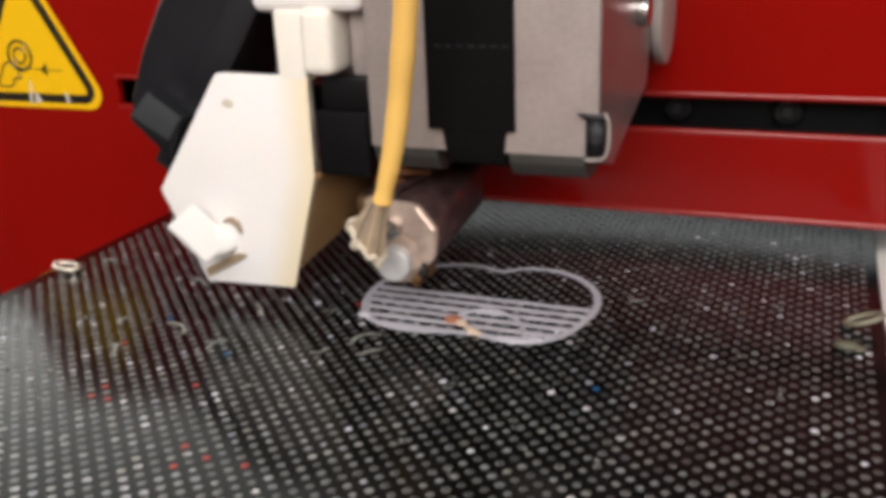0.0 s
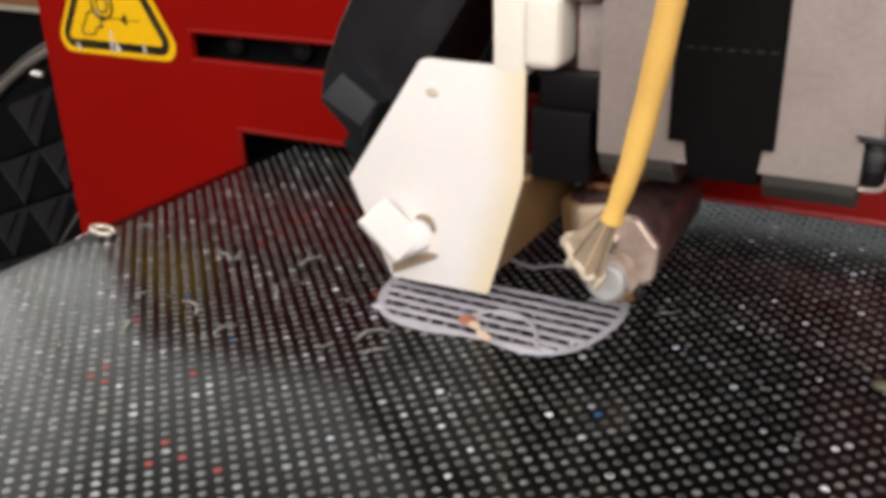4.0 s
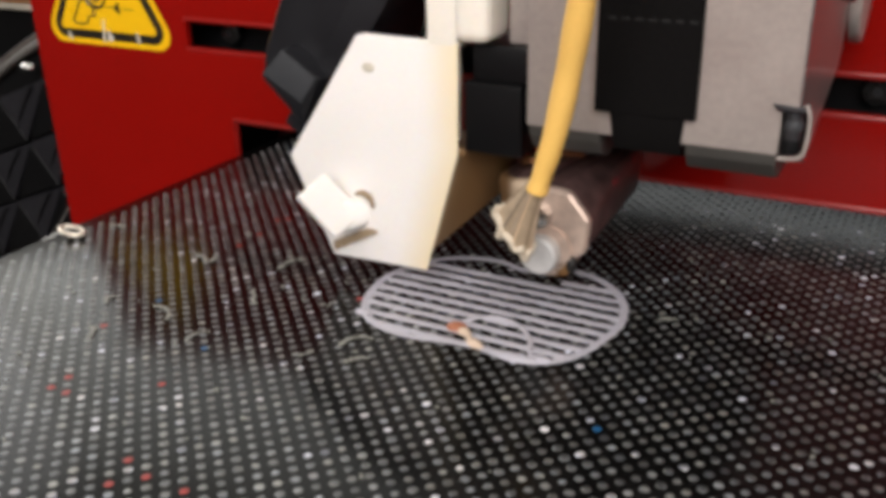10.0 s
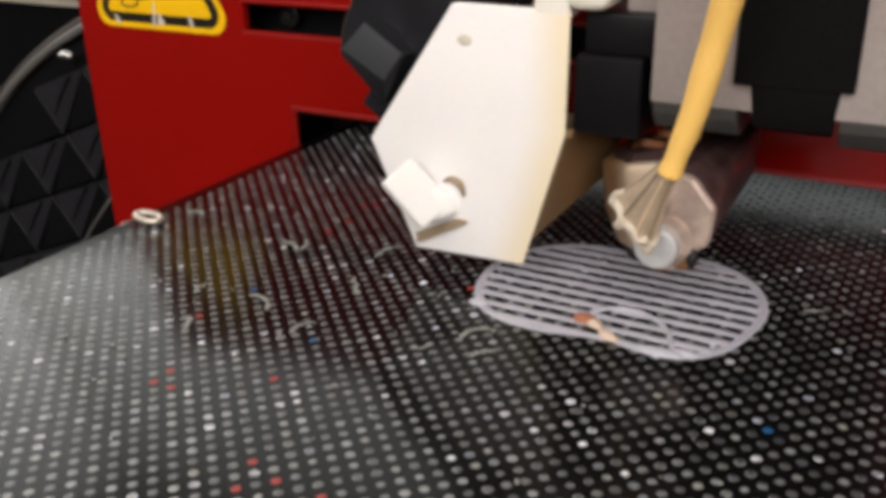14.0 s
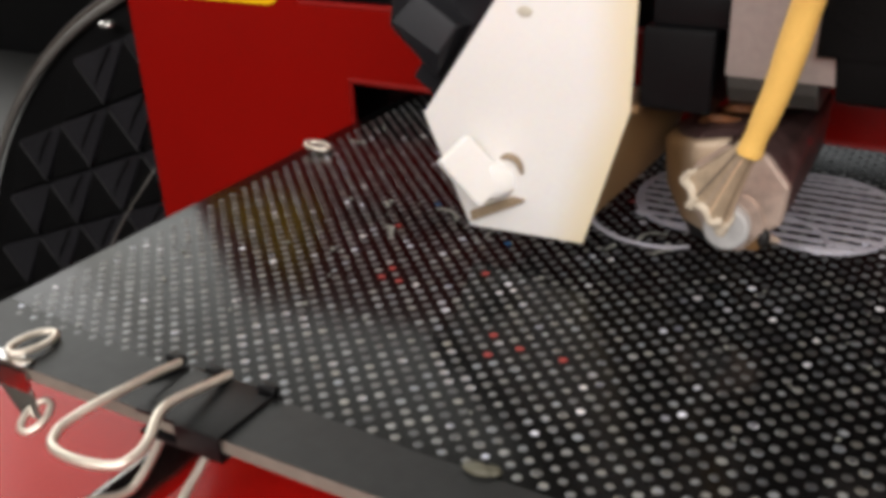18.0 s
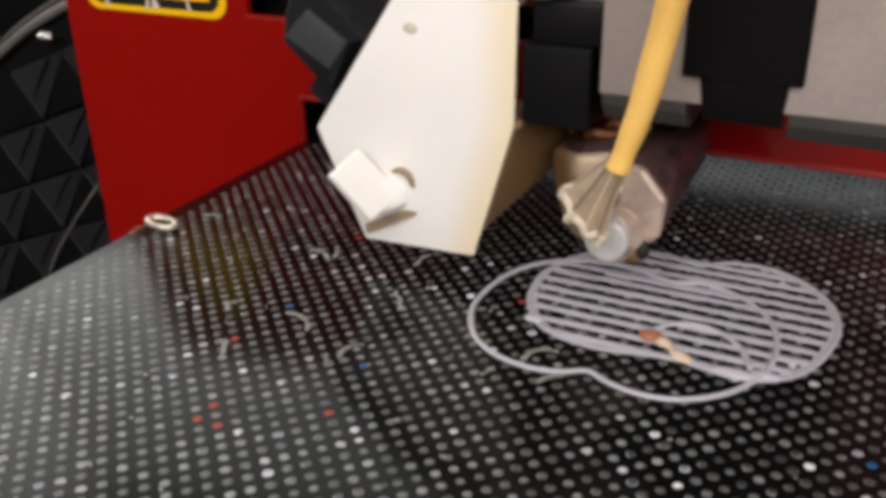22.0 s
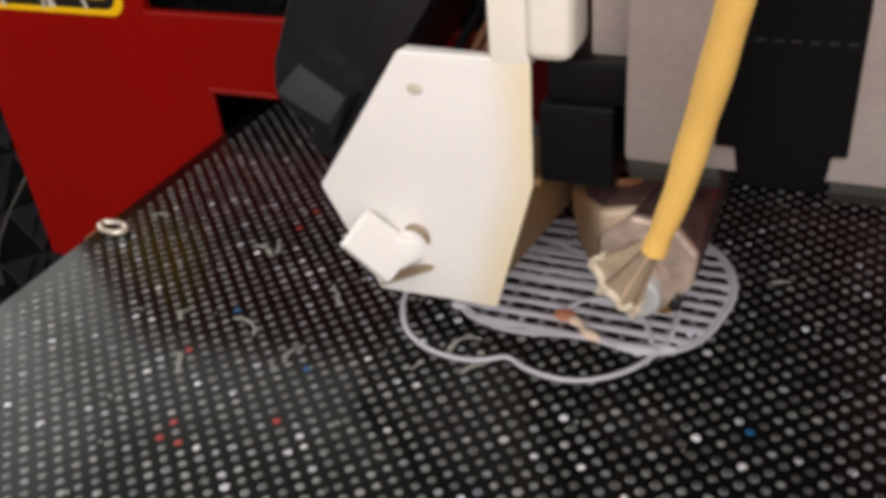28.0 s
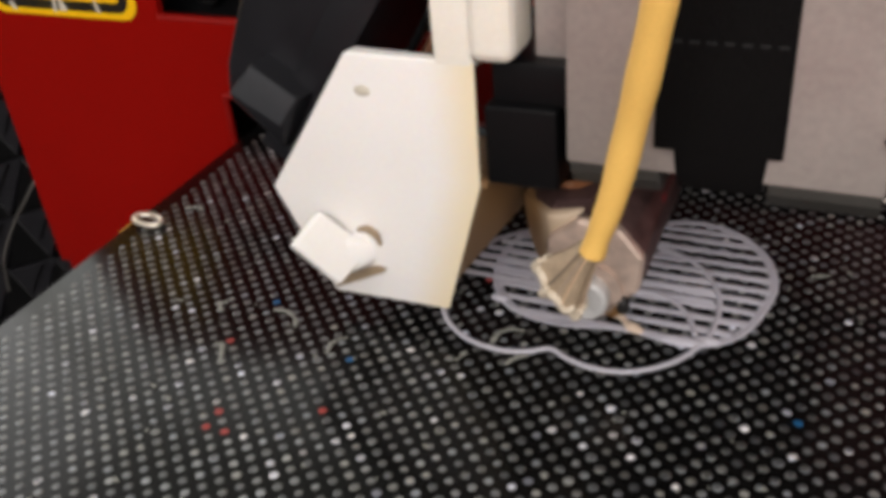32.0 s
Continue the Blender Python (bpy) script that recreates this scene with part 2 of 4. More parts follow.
PLATE = material("tarnished_plate", (0.60, 0.46, 0.38), 0.33, metal=0.45, spread=0.35, grain=500, coarse=160, bump=0.15)
FOIL = material("crumpled_foil", (0.58, 0.57, 0.56), 0.5, metal=0.25, spread=0.15, grain=500, coarse=300, bump=0.6)
PALE_FIBRE = material("pale_fibre_tips", (0.58, 0.50, 0.39), 0.6, spread=0.15, grain=2500, bump=0.4)
# pale scuffs and trim; on the duct it stands for a dent's shade
SCUFF_DENT = material("pale_scuff_dent", (0.60, 0.55, 0.45), 0.6, spread=0.2)
STEEL = material("bright_steel", (0.62, 0.60, 0.58), 0.22, metal=1.0, spread=0.1)
WIRE = material("nickel_wire", (0.75, 0.68, 0.58), 0.3, metal=0.6, spread=0.08)
DIM_WIRE = material("dim_wire", (0.24, 0.22, 0.16), 0.5, metal=0.4, spread=0.25)
DARK_STEEL = material("dark_steel", (0.06, 0.06, 0.065), 0.35, metal=0.7, spread=0.25)
HEATER = material("brown_heater_wrap", (0.06, 0.034, 0.032), 0.36, spread=0.75, grain=300, coarse=110, bump=0.5, specular=0.35)
RED_SPOT = material("red_spot", (0.12, 0.014, 0.016), 0.4, spread=0.4)
SHIELD = material("tan_heat_shield", (0.22, 0.125, 0.055), 0.4, metal=0.15, spread=0.3, grain=300, coarse=120)
add_fade(SHIELD, (1, -1, 0), 0.004, 0.019, (0.52, 0.41, 0.30))
CHAR = material("char", (0.006, 0.005, 0.0045), 0.6, spread=0.4, grain=900, bump=0.4)
LEAD = material("burnt_lead", (0.30, 0.12, 0.05), 0.5, spread=0.4, grain=900)
STRAND = material("fibre_strand", (0.43, 0.325, 0.22), 0.6, spread=0.3, grain=3000, bump=0.3, random_piece="object")
YELLOW = material("yellow_sleeve", (0.85, 0.52, 0.13), 0.6, spread=0.08, grain=2500, bump=0.4)
FIBRE = material("glass_fibre", (0.45, 0.34, 0.23), 0.6, spread=0.3, grain=3000, coarse=300, bump=0.5)
BRASS = material("brass", (0.25, 0.13, 0.05), 0.5, metal=0.6, spread=0.25)
STICK_YELLOW = material("sticker_yellow", (0.85, 0.50, 0.005), 0.3, spread=0.04, bump=0.02)
STICK_BLACK = material("sticker_black", (0.012, 0.011, 0.01), 0.3, spread=0.2, bump=0.02)
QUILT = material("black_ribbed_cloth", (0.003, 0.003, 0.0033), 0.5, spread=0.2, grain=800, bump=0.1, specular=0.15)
# paler cloth: the satin sheen of the ribs is put into its colour
RIBBED_SHEEN = material("ribbed_sheen_patch", (0.014, 0.014, 0.0165), 0.36, spread=0.2, grain=800, bump=0.1, specular=0.18)


def add_ribs(m, period):
    """Fine parallel cords, as colour and relief."""
    nt = m.node_tree
    bsdf = nt.nodes["Principled BSDF"]
    colour = bsdf.inputs["Base Color"].links[0].from_socket
    where = nt.nodes.new("ShaderNodeTexCoord")
    cords = nt.nodes.new("ShaderNodeTexWave")
    cords.bands_direction = "X"
    cords.inputs["Scale"].default_value, cords.inputs["Distortion"].default_value = math.tau / 20 / period, 0.3
    nt.links.new(where.outputs["Object"], cords.inputs["Vector"])
    level = nt.nodes.new("ShaderNodeMapRange")
    level.inputs["To Min"].default_value, level.inputs["To Max"].default_value = 0.35, 1.6
    nt.links.new(cords.outputs["Fac"], level.inputs["Value"])
    scale = nt.nodes.new("ShaderNodeVectorMath")
    scale.operation = "SCALE"
    nt.links.new(colour, scale.inputs[0])
    nt.links.new(level.outputs[0], scale.inputs["Scale"])
    nt.links.new(scale.outputs[0], bsdf.inputs["Base Color"])
    relief = node(nt, "ShaderNodeBump", Strength=0.6, Distance=0.0006)
    nt.links.new(cords.outputs["Fac"], relief.inputs["Height"])
    nt.links.new(relief.outputs[0], bsdf.inputs["Normal"])


add_ribs(RIBBED_SHEEN, 0.0011)
PIPING = material("grey_piping", (0.11, 0.105, 0.095), 0.5, spread=0.15)
BINDING = material("brown_binding", (0.03, 0.018, 0.012), 0.6, spread=0.2)
DESK = material("dark_desk", (0.011, 0.011, 0.010), 0.5, spread=0.25, grain=60, coarse=6)
WALL = material("wall_paint", (0.16, 0.14, 0.12), 0.8, spread=0.03, grain=60, coarse=3, bump=0.1)
CEILING = material("ceiling_paint", (0.72, 0.73, 0.70), 0.85, spread=0.03, grain=60, coarse=3, bump=0.1)
WOOD = material("brown_wood", (0.32, 0.15, 0.06), 0.5, spread=0.2, grain=50, coarse=8)
GROOVE_SHADE = material("groove_shade_brown", (0.30, 0.22, 0.14), 0.6, spread=0.2)
WIRE_BROWN = material("brown_wire", (0.20, 0.09, 0.05), 0.5, spread=0.2)
STITCH = material("brown_stitch", (0.0045, 0.004, 0.004), 0.8)
IVORY = material("ivory_plastic", (0.85, 0.80, 0.71), 0.45, spread=0.05, grain=1200, coarse=60, bump=0.12, subsurface=0.15)
LUMP = material("beige_lump", (0.10, 0.095, 0.066), 0.5, spread=0.3)
SCRAP = material("pale_scrap", (0.25, 0.25, 0.22), 0.5, spread=0.2)


# ---- builders, in millimetres ----
class Mesh:
    """Gathers shapes in millimetres into one bmesh."""

    def __init__(self):
        self.bm, self.sharp = bmesh.new(), 0.33

    def hull(self, points):
        vs = [self.bm.verts.new(p) for p in points]
        res = bmesh.ops.convex_hull(self.bm, input=vs)
        dead = [g for g in res["geom_interior"] if isinstance(g, bmesh.types.BMVert)]
        bmesh.ops.delete(self.bm, geom=dead, context="VERTS")
        bmesh.ops.dissolve_limit(self.bm, angle_limit=0.02, verts=self.bm.verts, edges=self.bm.edges)
        return self

    def box(self, x0, x1, y0, y1, z0, z1):
        return self.prism([(x0, z0), (x1, z0), (x1, z1), (x0, z1)], y0, y1)

    def prism(self, outline, y0, y1):
        """An outline in x and z, drawn out along y."""
        a = [self.bm.verts.new((x, y0, z)) for x, z in outline]
        b = [self.bm.verts.new((x, y1, z)) for x, z in outline]
        n = len(a)
        fs = [self.bm.faces.new(a), self.bm.faces.new(b[::-1])]
        fs += [self.bm.faces.new((a[i], b[i], b[(i + 1) % n], a[(i + 1) % n])) for i in range(n)]
        bmesh.ops.recalc_face_normals(self.bm, faces=fs)
        return self

    def slab(self, outline, z0, z1):
        """An outline in x and y, drawn out along z."""
        a = [self.bm.verts.new((x, y, z0)) for x, y in outline]
        b = [self.bm.verts.new((x, y, z1)) for x, y in outline]
        n = len(a)
        fs = [self.bm.faces.new(a), self.bm.faces.new(b[::-1])]
        fs += [self.bm.faces.new((a[i], b[i], b[(i + 1) % n], a[(i + 1) % n])) for i in range(n)]
        bmesh.ops.recalc_face_normals(self.bm, faces=fs)
        return self

    def rod(self, p0, p1, r0, r1=None, sides=20):
        p0, p1 = Vector(p0), Vector(p1)
        m = Matrix.Translation((p0 + p1) / 2) @ (p1 - p0).to_track_quat("Z", "Y").to_matrix().to_4x4()
        bmesh.ops.create_cone(self.bm, cap_ends=True, segments=sides, radius1=r0, radius2=r0 if r1 is None else r1,
                              depth=(p1 - p0).length, matrix=m)
        return self

    def ball(self, centre, r, squash=(1, 1, 1), u=14, v=8):
        self.sharp = 1.0
        m = Matrix.Translation(centre) @ Matrix.Diagonal((*squash, 1))
        bmesh.ops.create_uvsphere(self.bm, u_segments=u, v_segments=v, radius=r, matrix=m)
        return self

    def tube(self, points, radius, sides=10, closed=False, flat=1.0):
        """A tube along points, shaded round; radius is a number or one for each point; flat squashes it in z."""
        self.sharp = 1.0
        pts = [Vector(p) for p in points]
        n = len(pts)
        rings = []
        side = None
        for i, p in enumerate(pts):
            a, b = (pts[(i - 1) % n], pts[(i + 1) % n]) if closed else (pts[max(i - 1, 0)], pts[min(i + 1, n - 1)])
            along = (b - a).normalized()
            ref = Vector((0, 0, 1)) if abs(along.z) < 0.95 else Vector((0, 1, 0))
            s = along.cross(ref).normalized()
            if side and s.dot(side) < 0 and abs(along.z) >= 0.95:
                s = -s
            side = s
            up = s.cross(along).normalized()
            r = radius[i] if isinstance(radius, (list, tuple)) else radius
            rings.append([self.bm.verts.new(p + s * (r * math.cos(k * math.tau / sides)) + up * (r * flat * math.sin(k * math.tau / sides)))
                          for k in range(sides)])
        fs = []
        for i in range(n if closed else n - 1):
            a, b = rings[i], rings[(i + 1) % n]
            fs += [self.bm.faces.new((a[k], a[(k + 1) % sides], b[(k + 1) % sides], b[k])) for k in range(sides)]
        if not closed:
            fs += [self.bm.faces.new(rings[0][::-1]), self.bm.faces.new(rings[-1])]
        bmesh.ops.recalc_face_normals(self.bm, faces=fs)
        return self

    def bevel(self, width, segments=2, angle=0.5):
        edges = [e for e in self.bm.edges if len(e.link_faces) == 2 and e.calc_face_angle(0) > angle]
        bmesh.ops.bevel(self.bm, geom=edges, offset=width, segments=segments, affect="EDGES", profile=0.6, clamp_overlap=True)
        return self


def thing(name, at, label, category, group="", kind=""):
    """An Empty at its base, in millimetres, that parents a thing's parts."""
    ob = new(name)
    ob.empty_display_size = 0.01
    ob.location = Vector(at) * MM
    return tagged(ob, label, category, group, kind)


def finish(mesh, name, mat, at, smooth=True):
    bm = mesh.bm
    bmesh.ops.transform(bm, matrix=Matrix.Diagonal((MM, MM, MM, 1)) @ Matrix.Translation(-Vector(at)), verts=bm.verts)
    data = bpy.data.meshes.new(name)
    bm.to_mesh(data)
    bm.free()
    if smooth:
        data.polygons.foreach_set("use_smooth", [True] * len(data.polygons))
        data.set_sharp_from_angle(angle=mesh.sharp)
    data.materials.append(mat)
    return data


def world_mm(ob):
    """Where a thing's or part's origin stands, in millimetres."""
    at = Vector((0, 0, 0))
    while ob:
        at += ob.location / MM
        ob = ob.parent
    return at


def part(name, mesh, mat, parent, label="", smooth=True, kind=""):
    """One mesh object under a thing or a part; the mesh is drawn in the place's millimetres."""
    ob = new(name, finish(mesh, name, mat, world_mm(parent), smooth))
    ob.parent = parent
    return tagged(ob, label, kind=kind)


def single(name, mesh, mat, at, label, category, group="", kind="", smooth=True):
    ob = new(name, finish(mesh, name, mat, at, smooth))
    ob.location = Vector(at) * MM
    return tagged(ob, label, category, group, kind)


def smooth_curve(points, steps=6, closed=True):
    """A Catmull-Rom curve through points."""
    pts = [Vector(p) for p in points]
    n, out = len(pts), []
    for i in range(n if closed else n - 1):
        p = [pts[(i + k) % n] if closed else pts[min(max(i + k, 0), n - 1)] for k in (-1, 0, 1, 2)]
        for s in range(steps):
            t = s / steps
            out.append(0.5 * (2 * p[1] + (p[2] - p[0]) * t + (2 * p[0] - 5 * p[1] + 4 * p[2] - p[3]) * t * t
                              + (3 * p[1] - p[0] - 3 * p[2] + p[3]) * t ** 3))
    if not closed:
        out.append(pts[-1])
    return out


# ---- the room ----
def room():
    floor_z, x0, x1, y0, y1, top = -900, -2200, 1800, -1100, 1250, 2100
    single("floor", Mesh().box(x0, x1, y0, y1, floor_z - 40, floor_z), DESK, (0, 0, floor_z), "dark floor of the room", "floor", kind="structure")
    single("ceiling", Mesh().box(x0, x1, y0, y1, top, top + 40), CEILING, (0, 0, top), "white painted ceiling", "ceiling", kind="structure")

    def wall_with_windows(name, y, thick, holes):
        """Piers between the openings, and each opening's parapet and lintel; holes run from west to east."""
        m, edge = Mesh(), x0
        for a, b, lo, hi in holes:
            m.box(edge, a, y, y + thick, floor_z, top)
            m.box(a, b, y, y + thick, floor_z, lo).box(a, b, y, y + thick, hi, top)
            edge = b
        m.box(edge, x1, y, y + thick, floor_z, top)
        single(name, m, WALL, (0, y, floor_z), "unseen grey-brown painted wall with a window opening", "wall", kind="structure")

    wall_with_windows("wall_north", y1, 100, ((-2165, -590, 490, 2010), (-510, 510, 140, 760)))
    wall_with_windows("wall_south", y0 - 100, 100, ((-340, 1400, 340, 1140),))
    single("wall_east", Mesh().box(x1, x1 + 100, y0, y1, floor_z, top), WALL, (x1, 0, floor_z), "grey-brown painted wall", "wall", kind="structure")
    # unseen west wall, with an opening added for the fill lamp
    m = Mesh().box(x0 - 100, x0, y0, -270, floor_z, top).box(x0 - 100, x0, 1210, y1, floor_z, top)
    m.box(x0 - 100, x0, -270, 1210, floor_z, 490).box(x0 - 100, x0, -270, 1210, 2010, top)
    single("wall_west", m, WALL, (x0, 0, floor_z), "unseen grey-brown painted wall with a window opening", "wall", kind="structure")


room()
DESK_Z = -150


def desk():
    d = thing("desk", (187, 100, DESK_Z - 30), "dark wooden desk under the printer", "desk")
    part("desktop", Mesh().box(-950, 1000, -500, 700, DESK_Z - 30, DESK_Z).bevel(3), DESK, d)
    for x in (-900, 950):
        for y in (-450, 650):
            part("leg", Mesh().box(x - 25, x + 25, y - 25, y + 25, -900, DESK_Z - 30).bevel(2), DESK, d)


desk()


# ---- the printer's frame ----
def printer_frame():
    f = thing("printer_frame", (187, 0, DESK_Z), "glossy red sheet-metal frame of a desktop 3D printer", "printer frame")
    # the upright panel: slot for the carriage, opening for the bed
    m = Mesh()
    t0, t1, top = 0.0, 2.0, 91
    m.box(0, 67.0, t0, t1, -60, top).box(67.0, 307, t0, t1, 35.5, top).box(307, 374, t0, t1, -60, top)
    m.box(67.0, 307, t0, t1, 6.7, 27.7).box(67.0, 81.8, t0, t1, -60, 6.7).box(292, 307, t0, t1, -60, 6.7)
    bmesh.ops.remove_doubles(m.bm, verts=m.bm.verts, dist=0.01)
    part("panel", m, RED, f, smooth=False)
    # rolled lips round slot and opening, and the panel's edge
    part("slot_lip", Mesh().tube([(66.4, 0.6, 27.0), (307.6, 0.6, 27.0), (307.6, 0.6, 36.2), (66.4, 0.6, 36.2)], 0.8, 12, True), RED_LIP, f)
    part("opening_lip", Mesh().tube([(81.7, 0.6, -60), (81.7, 0.6, 6.5), (292, 0.6, 6.5), (292, 0.6, -60)], 0.9, 12), RED_LIP, f)
    part("edge_lip", Mesh().tube([(0.6, 0.9, -60), (0.6, 0.9, 91), (373.4, 0.9, 91), (373.4, 0.9, -60)], 0.9, 8), RED, f)
    # unseen boxes behind the panel, added to darken what the bed reflects
    part("rear_blocker", Mesh().box(2.5, 72, 33.5, 132, -60, 62).bevel(2), BLACK, f)
    part("rear_blocker", Mesh().box(302, 371, 33.5, 132, -60, 62).bevel(2), BLACK, f)
    part("side_flange", Mesh().box(0, 2, 2, 132, -60, 89), RED, f)
    # the channel and rail behind the slot; its unseen low back plate is added to cut the bed's reflection
    part("channel_baffle", Mesh().box(20, 354, 47, 49, 11.5, 44).box(20, 354, 2, 49, 44, 46).box(18, 20, 2, 33, 7.4, 46).box(354, 356, 2, 33, 7.4, 46), BLACK, f)
    part("rail", Mesh().box(21, 353, 12, 20, 19, 39).bevel(0.8), BLACK, f)
    for x in (76, 102, 180, 207, 233, 259, 285):
        b = part("bolt", Mesh().rod((x, 12, 31), (x, 8.6, 31), 3.7).bevel(1.2, 4), BOLT, f)
        part("socket", Mesh().rod((x, 8.7, 31), (x, 8.3, 31), 1.0, sides=6), DARK_STEEL, b)
    # base under the bed
    part("base", Mesh().box(84, 290, -77.5, 120, DESK_Z, -34.5).bevel(2, 2), RED_BASE, f)
    part("base", Mesh().box(60, 314, -330, -78, DESK_Z, -34).bevel(5, 4), RED_BASE, f)
    part("back_post", Mesh().box(4, 80, 30, 58, DESK_Z, -60).bevel(2), RED, f)
    part("back_post", Mesh().box(294, 370, 30, 58, DESK_Z, -60).bevel(2), RED, f)
    part("foot_bar", Mesh().box(0, 374, 2, 60, DESK_Z, -60).bevel(2), RED, f)
    for x in (130, 244):
        part("slide_rod", Mesh().rod((x, -300, -20), (x, 110, -20), 4), STEEL, f)
        part("rod_block", Mesh().box(x - 8, x + 8, -312, -298, -34, -12).bevel(1), BLACK, f)
        part("rod_block", Mesh().box(x - 8, x + 8, 104, 118, -34, -12).bevel(1), BLACK, f)


printer_frame()


def warning_sticker():
    s = thing("warning_sticker", (34.5, -0.1, 26), "yellow triangular crush-hazard sticker on the red panel", "sticker")

    def triangle(side_gap, radius):
        """A rounded triangle standing on its base, shrunk by side_gap."""
        cx, base, half, high = 34.5, 25.6 + side_gap, 29.5 - side_gap * 1.73, 51 - side_gap * 3
        corners = [(cx - half, base), (cx + half, base), (cx, base + high)]
        mid = (cx, base + high / 3)
        out = []
        for k, (x, z) in enumerate(corners):
            dx, dz = mid[0] - x, mid[1] - z
            d = math.hypot(dx, dz)
            ox, oz = x + dx / d * radius * 2, z + dz / d * radius * 2
            a0 = (-90 - 120 + 120 * k) + 0
            for j in range(7):
                a = radians(a0 + 120 * j / 6)
                out.append((ox + radius * math.cos(a), oz + radius * math.sin(a)))
        return out

    part("sticker_sheet", Mesh().prism(triangle(0, 5), -0.25, -0.05), STICK_YELLOW, s)
    part("black_triangle", Mesh().prism(triangle(1.8, 4), -0.40, -0.25), STICK_BLACK, s)
    part("yellow_field", Mesh().prism(triangle(4.6, 1.2), -0.55, -0.40), STICK_YELLOW, s)
    y = -0.6
    hand = smooth_curve([(20, y, 33), (22, y, 36), (24, y, 39), (27, y, 40), (29, y, 38.5), (31, y, 38), (29, y, 36.5), (30, y, 35), (27, y, 34.5), (26, y, 32.5), (22, y, 32)], 4)
    part("hand_outline", Mesh().tube(hand, 0.32, 6, True), STICK_BLACK, s)
    roller = [(31 + 4.6 * math.cos(k * math.tau / 20), y, 42 + 4.6 * math.sin(k * math.tau / 20)) for k in range(20)]
    part("roller_outline", Mesh().tube(roller, 0.45, 6, True), STICK_BLACK, s)
    inner = [(31 + 2.4 * math.cos(k * math.tau / 16), y, 42 + 2.4 * math.sin(k * math.tau / 16)) for k in range(16)]
    part("roller_outline", Mesh().tube(inner, 0.4, 6, True), STICK_BLACK, s)
    part("arrow_line", Mesh().tube([(31, y, 38), (47, y, 37.6)], 0.16, 6), STICK_BLACK, s)
    part("arrow_head", Mesh().prism([(38.5, 37.8), (41, 35.8), (41, 39.8)], -0.75, -0.55), STICK_BLACK, s)
    for pts in (((16.2, 29.4), (17.6, 28.6), (18.4, 26.4), (16.8, 27.0)), ((33.0, 34.0), (33.6, 33.6), (32.7, 26.6), (31.7, 26.9)), ((34.4, 30.8), (35.2, 30.4), (36.9, 27.5), (34.0, 27.2)), ((46.6, 31.0), (47.2, 30.6), (48.2, 27.4), (46.8, 27.6))):
        part("scuff", Mesh().prism(pts, -0.62, -0.5), SCUFF_DENT, s)


warning_sticker()


# ---- the bed, which slides along y ----
BED_X0, BED_X1, BED_Y0, BED_Y1 = 92.3, 281.5, -168.6, 32.0
BED_AT = (187, -69, -7)
PITCH_X, PITCH_Y = 3.59, 1.83
LATTICE_X, LATTICE_Y = 174.1, -128.4


def lattice():
    """Centres of the plugged holes: a staggered grid."""
    out = []
    for j in range(-60, 110):
        y = LATTICE_Y + j * PITCH_Y
        if not BED_Y0 + 10.4 < y < BED_Y1 - 8:
            continue
        for i in range(-40, 60):
            x = LATTICE_X + (i + (j % 2) * 0.5) * PITCH_X
            if BED_X0 + 3 < x < BED_X1 - 3:
                out.append((x, y))
    return out


def plug_mesh(m, x, y, r=0.78, h=0.1):
    ring = [m.bm.verts.new((x + r * math.cos(k * math.tau / 8), y + r * math.sin(k * math.tau / 8), -0.02)) for k in range(8)]
    high = [m.bm.verts.new((x + 0.68 * r * math.cos(k * math.tau / 8), y + 0.68 * r * math.sin(k * math.tau / 8), h)) for k in range(8)]
    for k in range(8):
        m.bm.faces.new((ring[k], ring[(k + 1) % 8], high[(k + 1) % 8], high[k]))
    m.bm.faces.new(high)


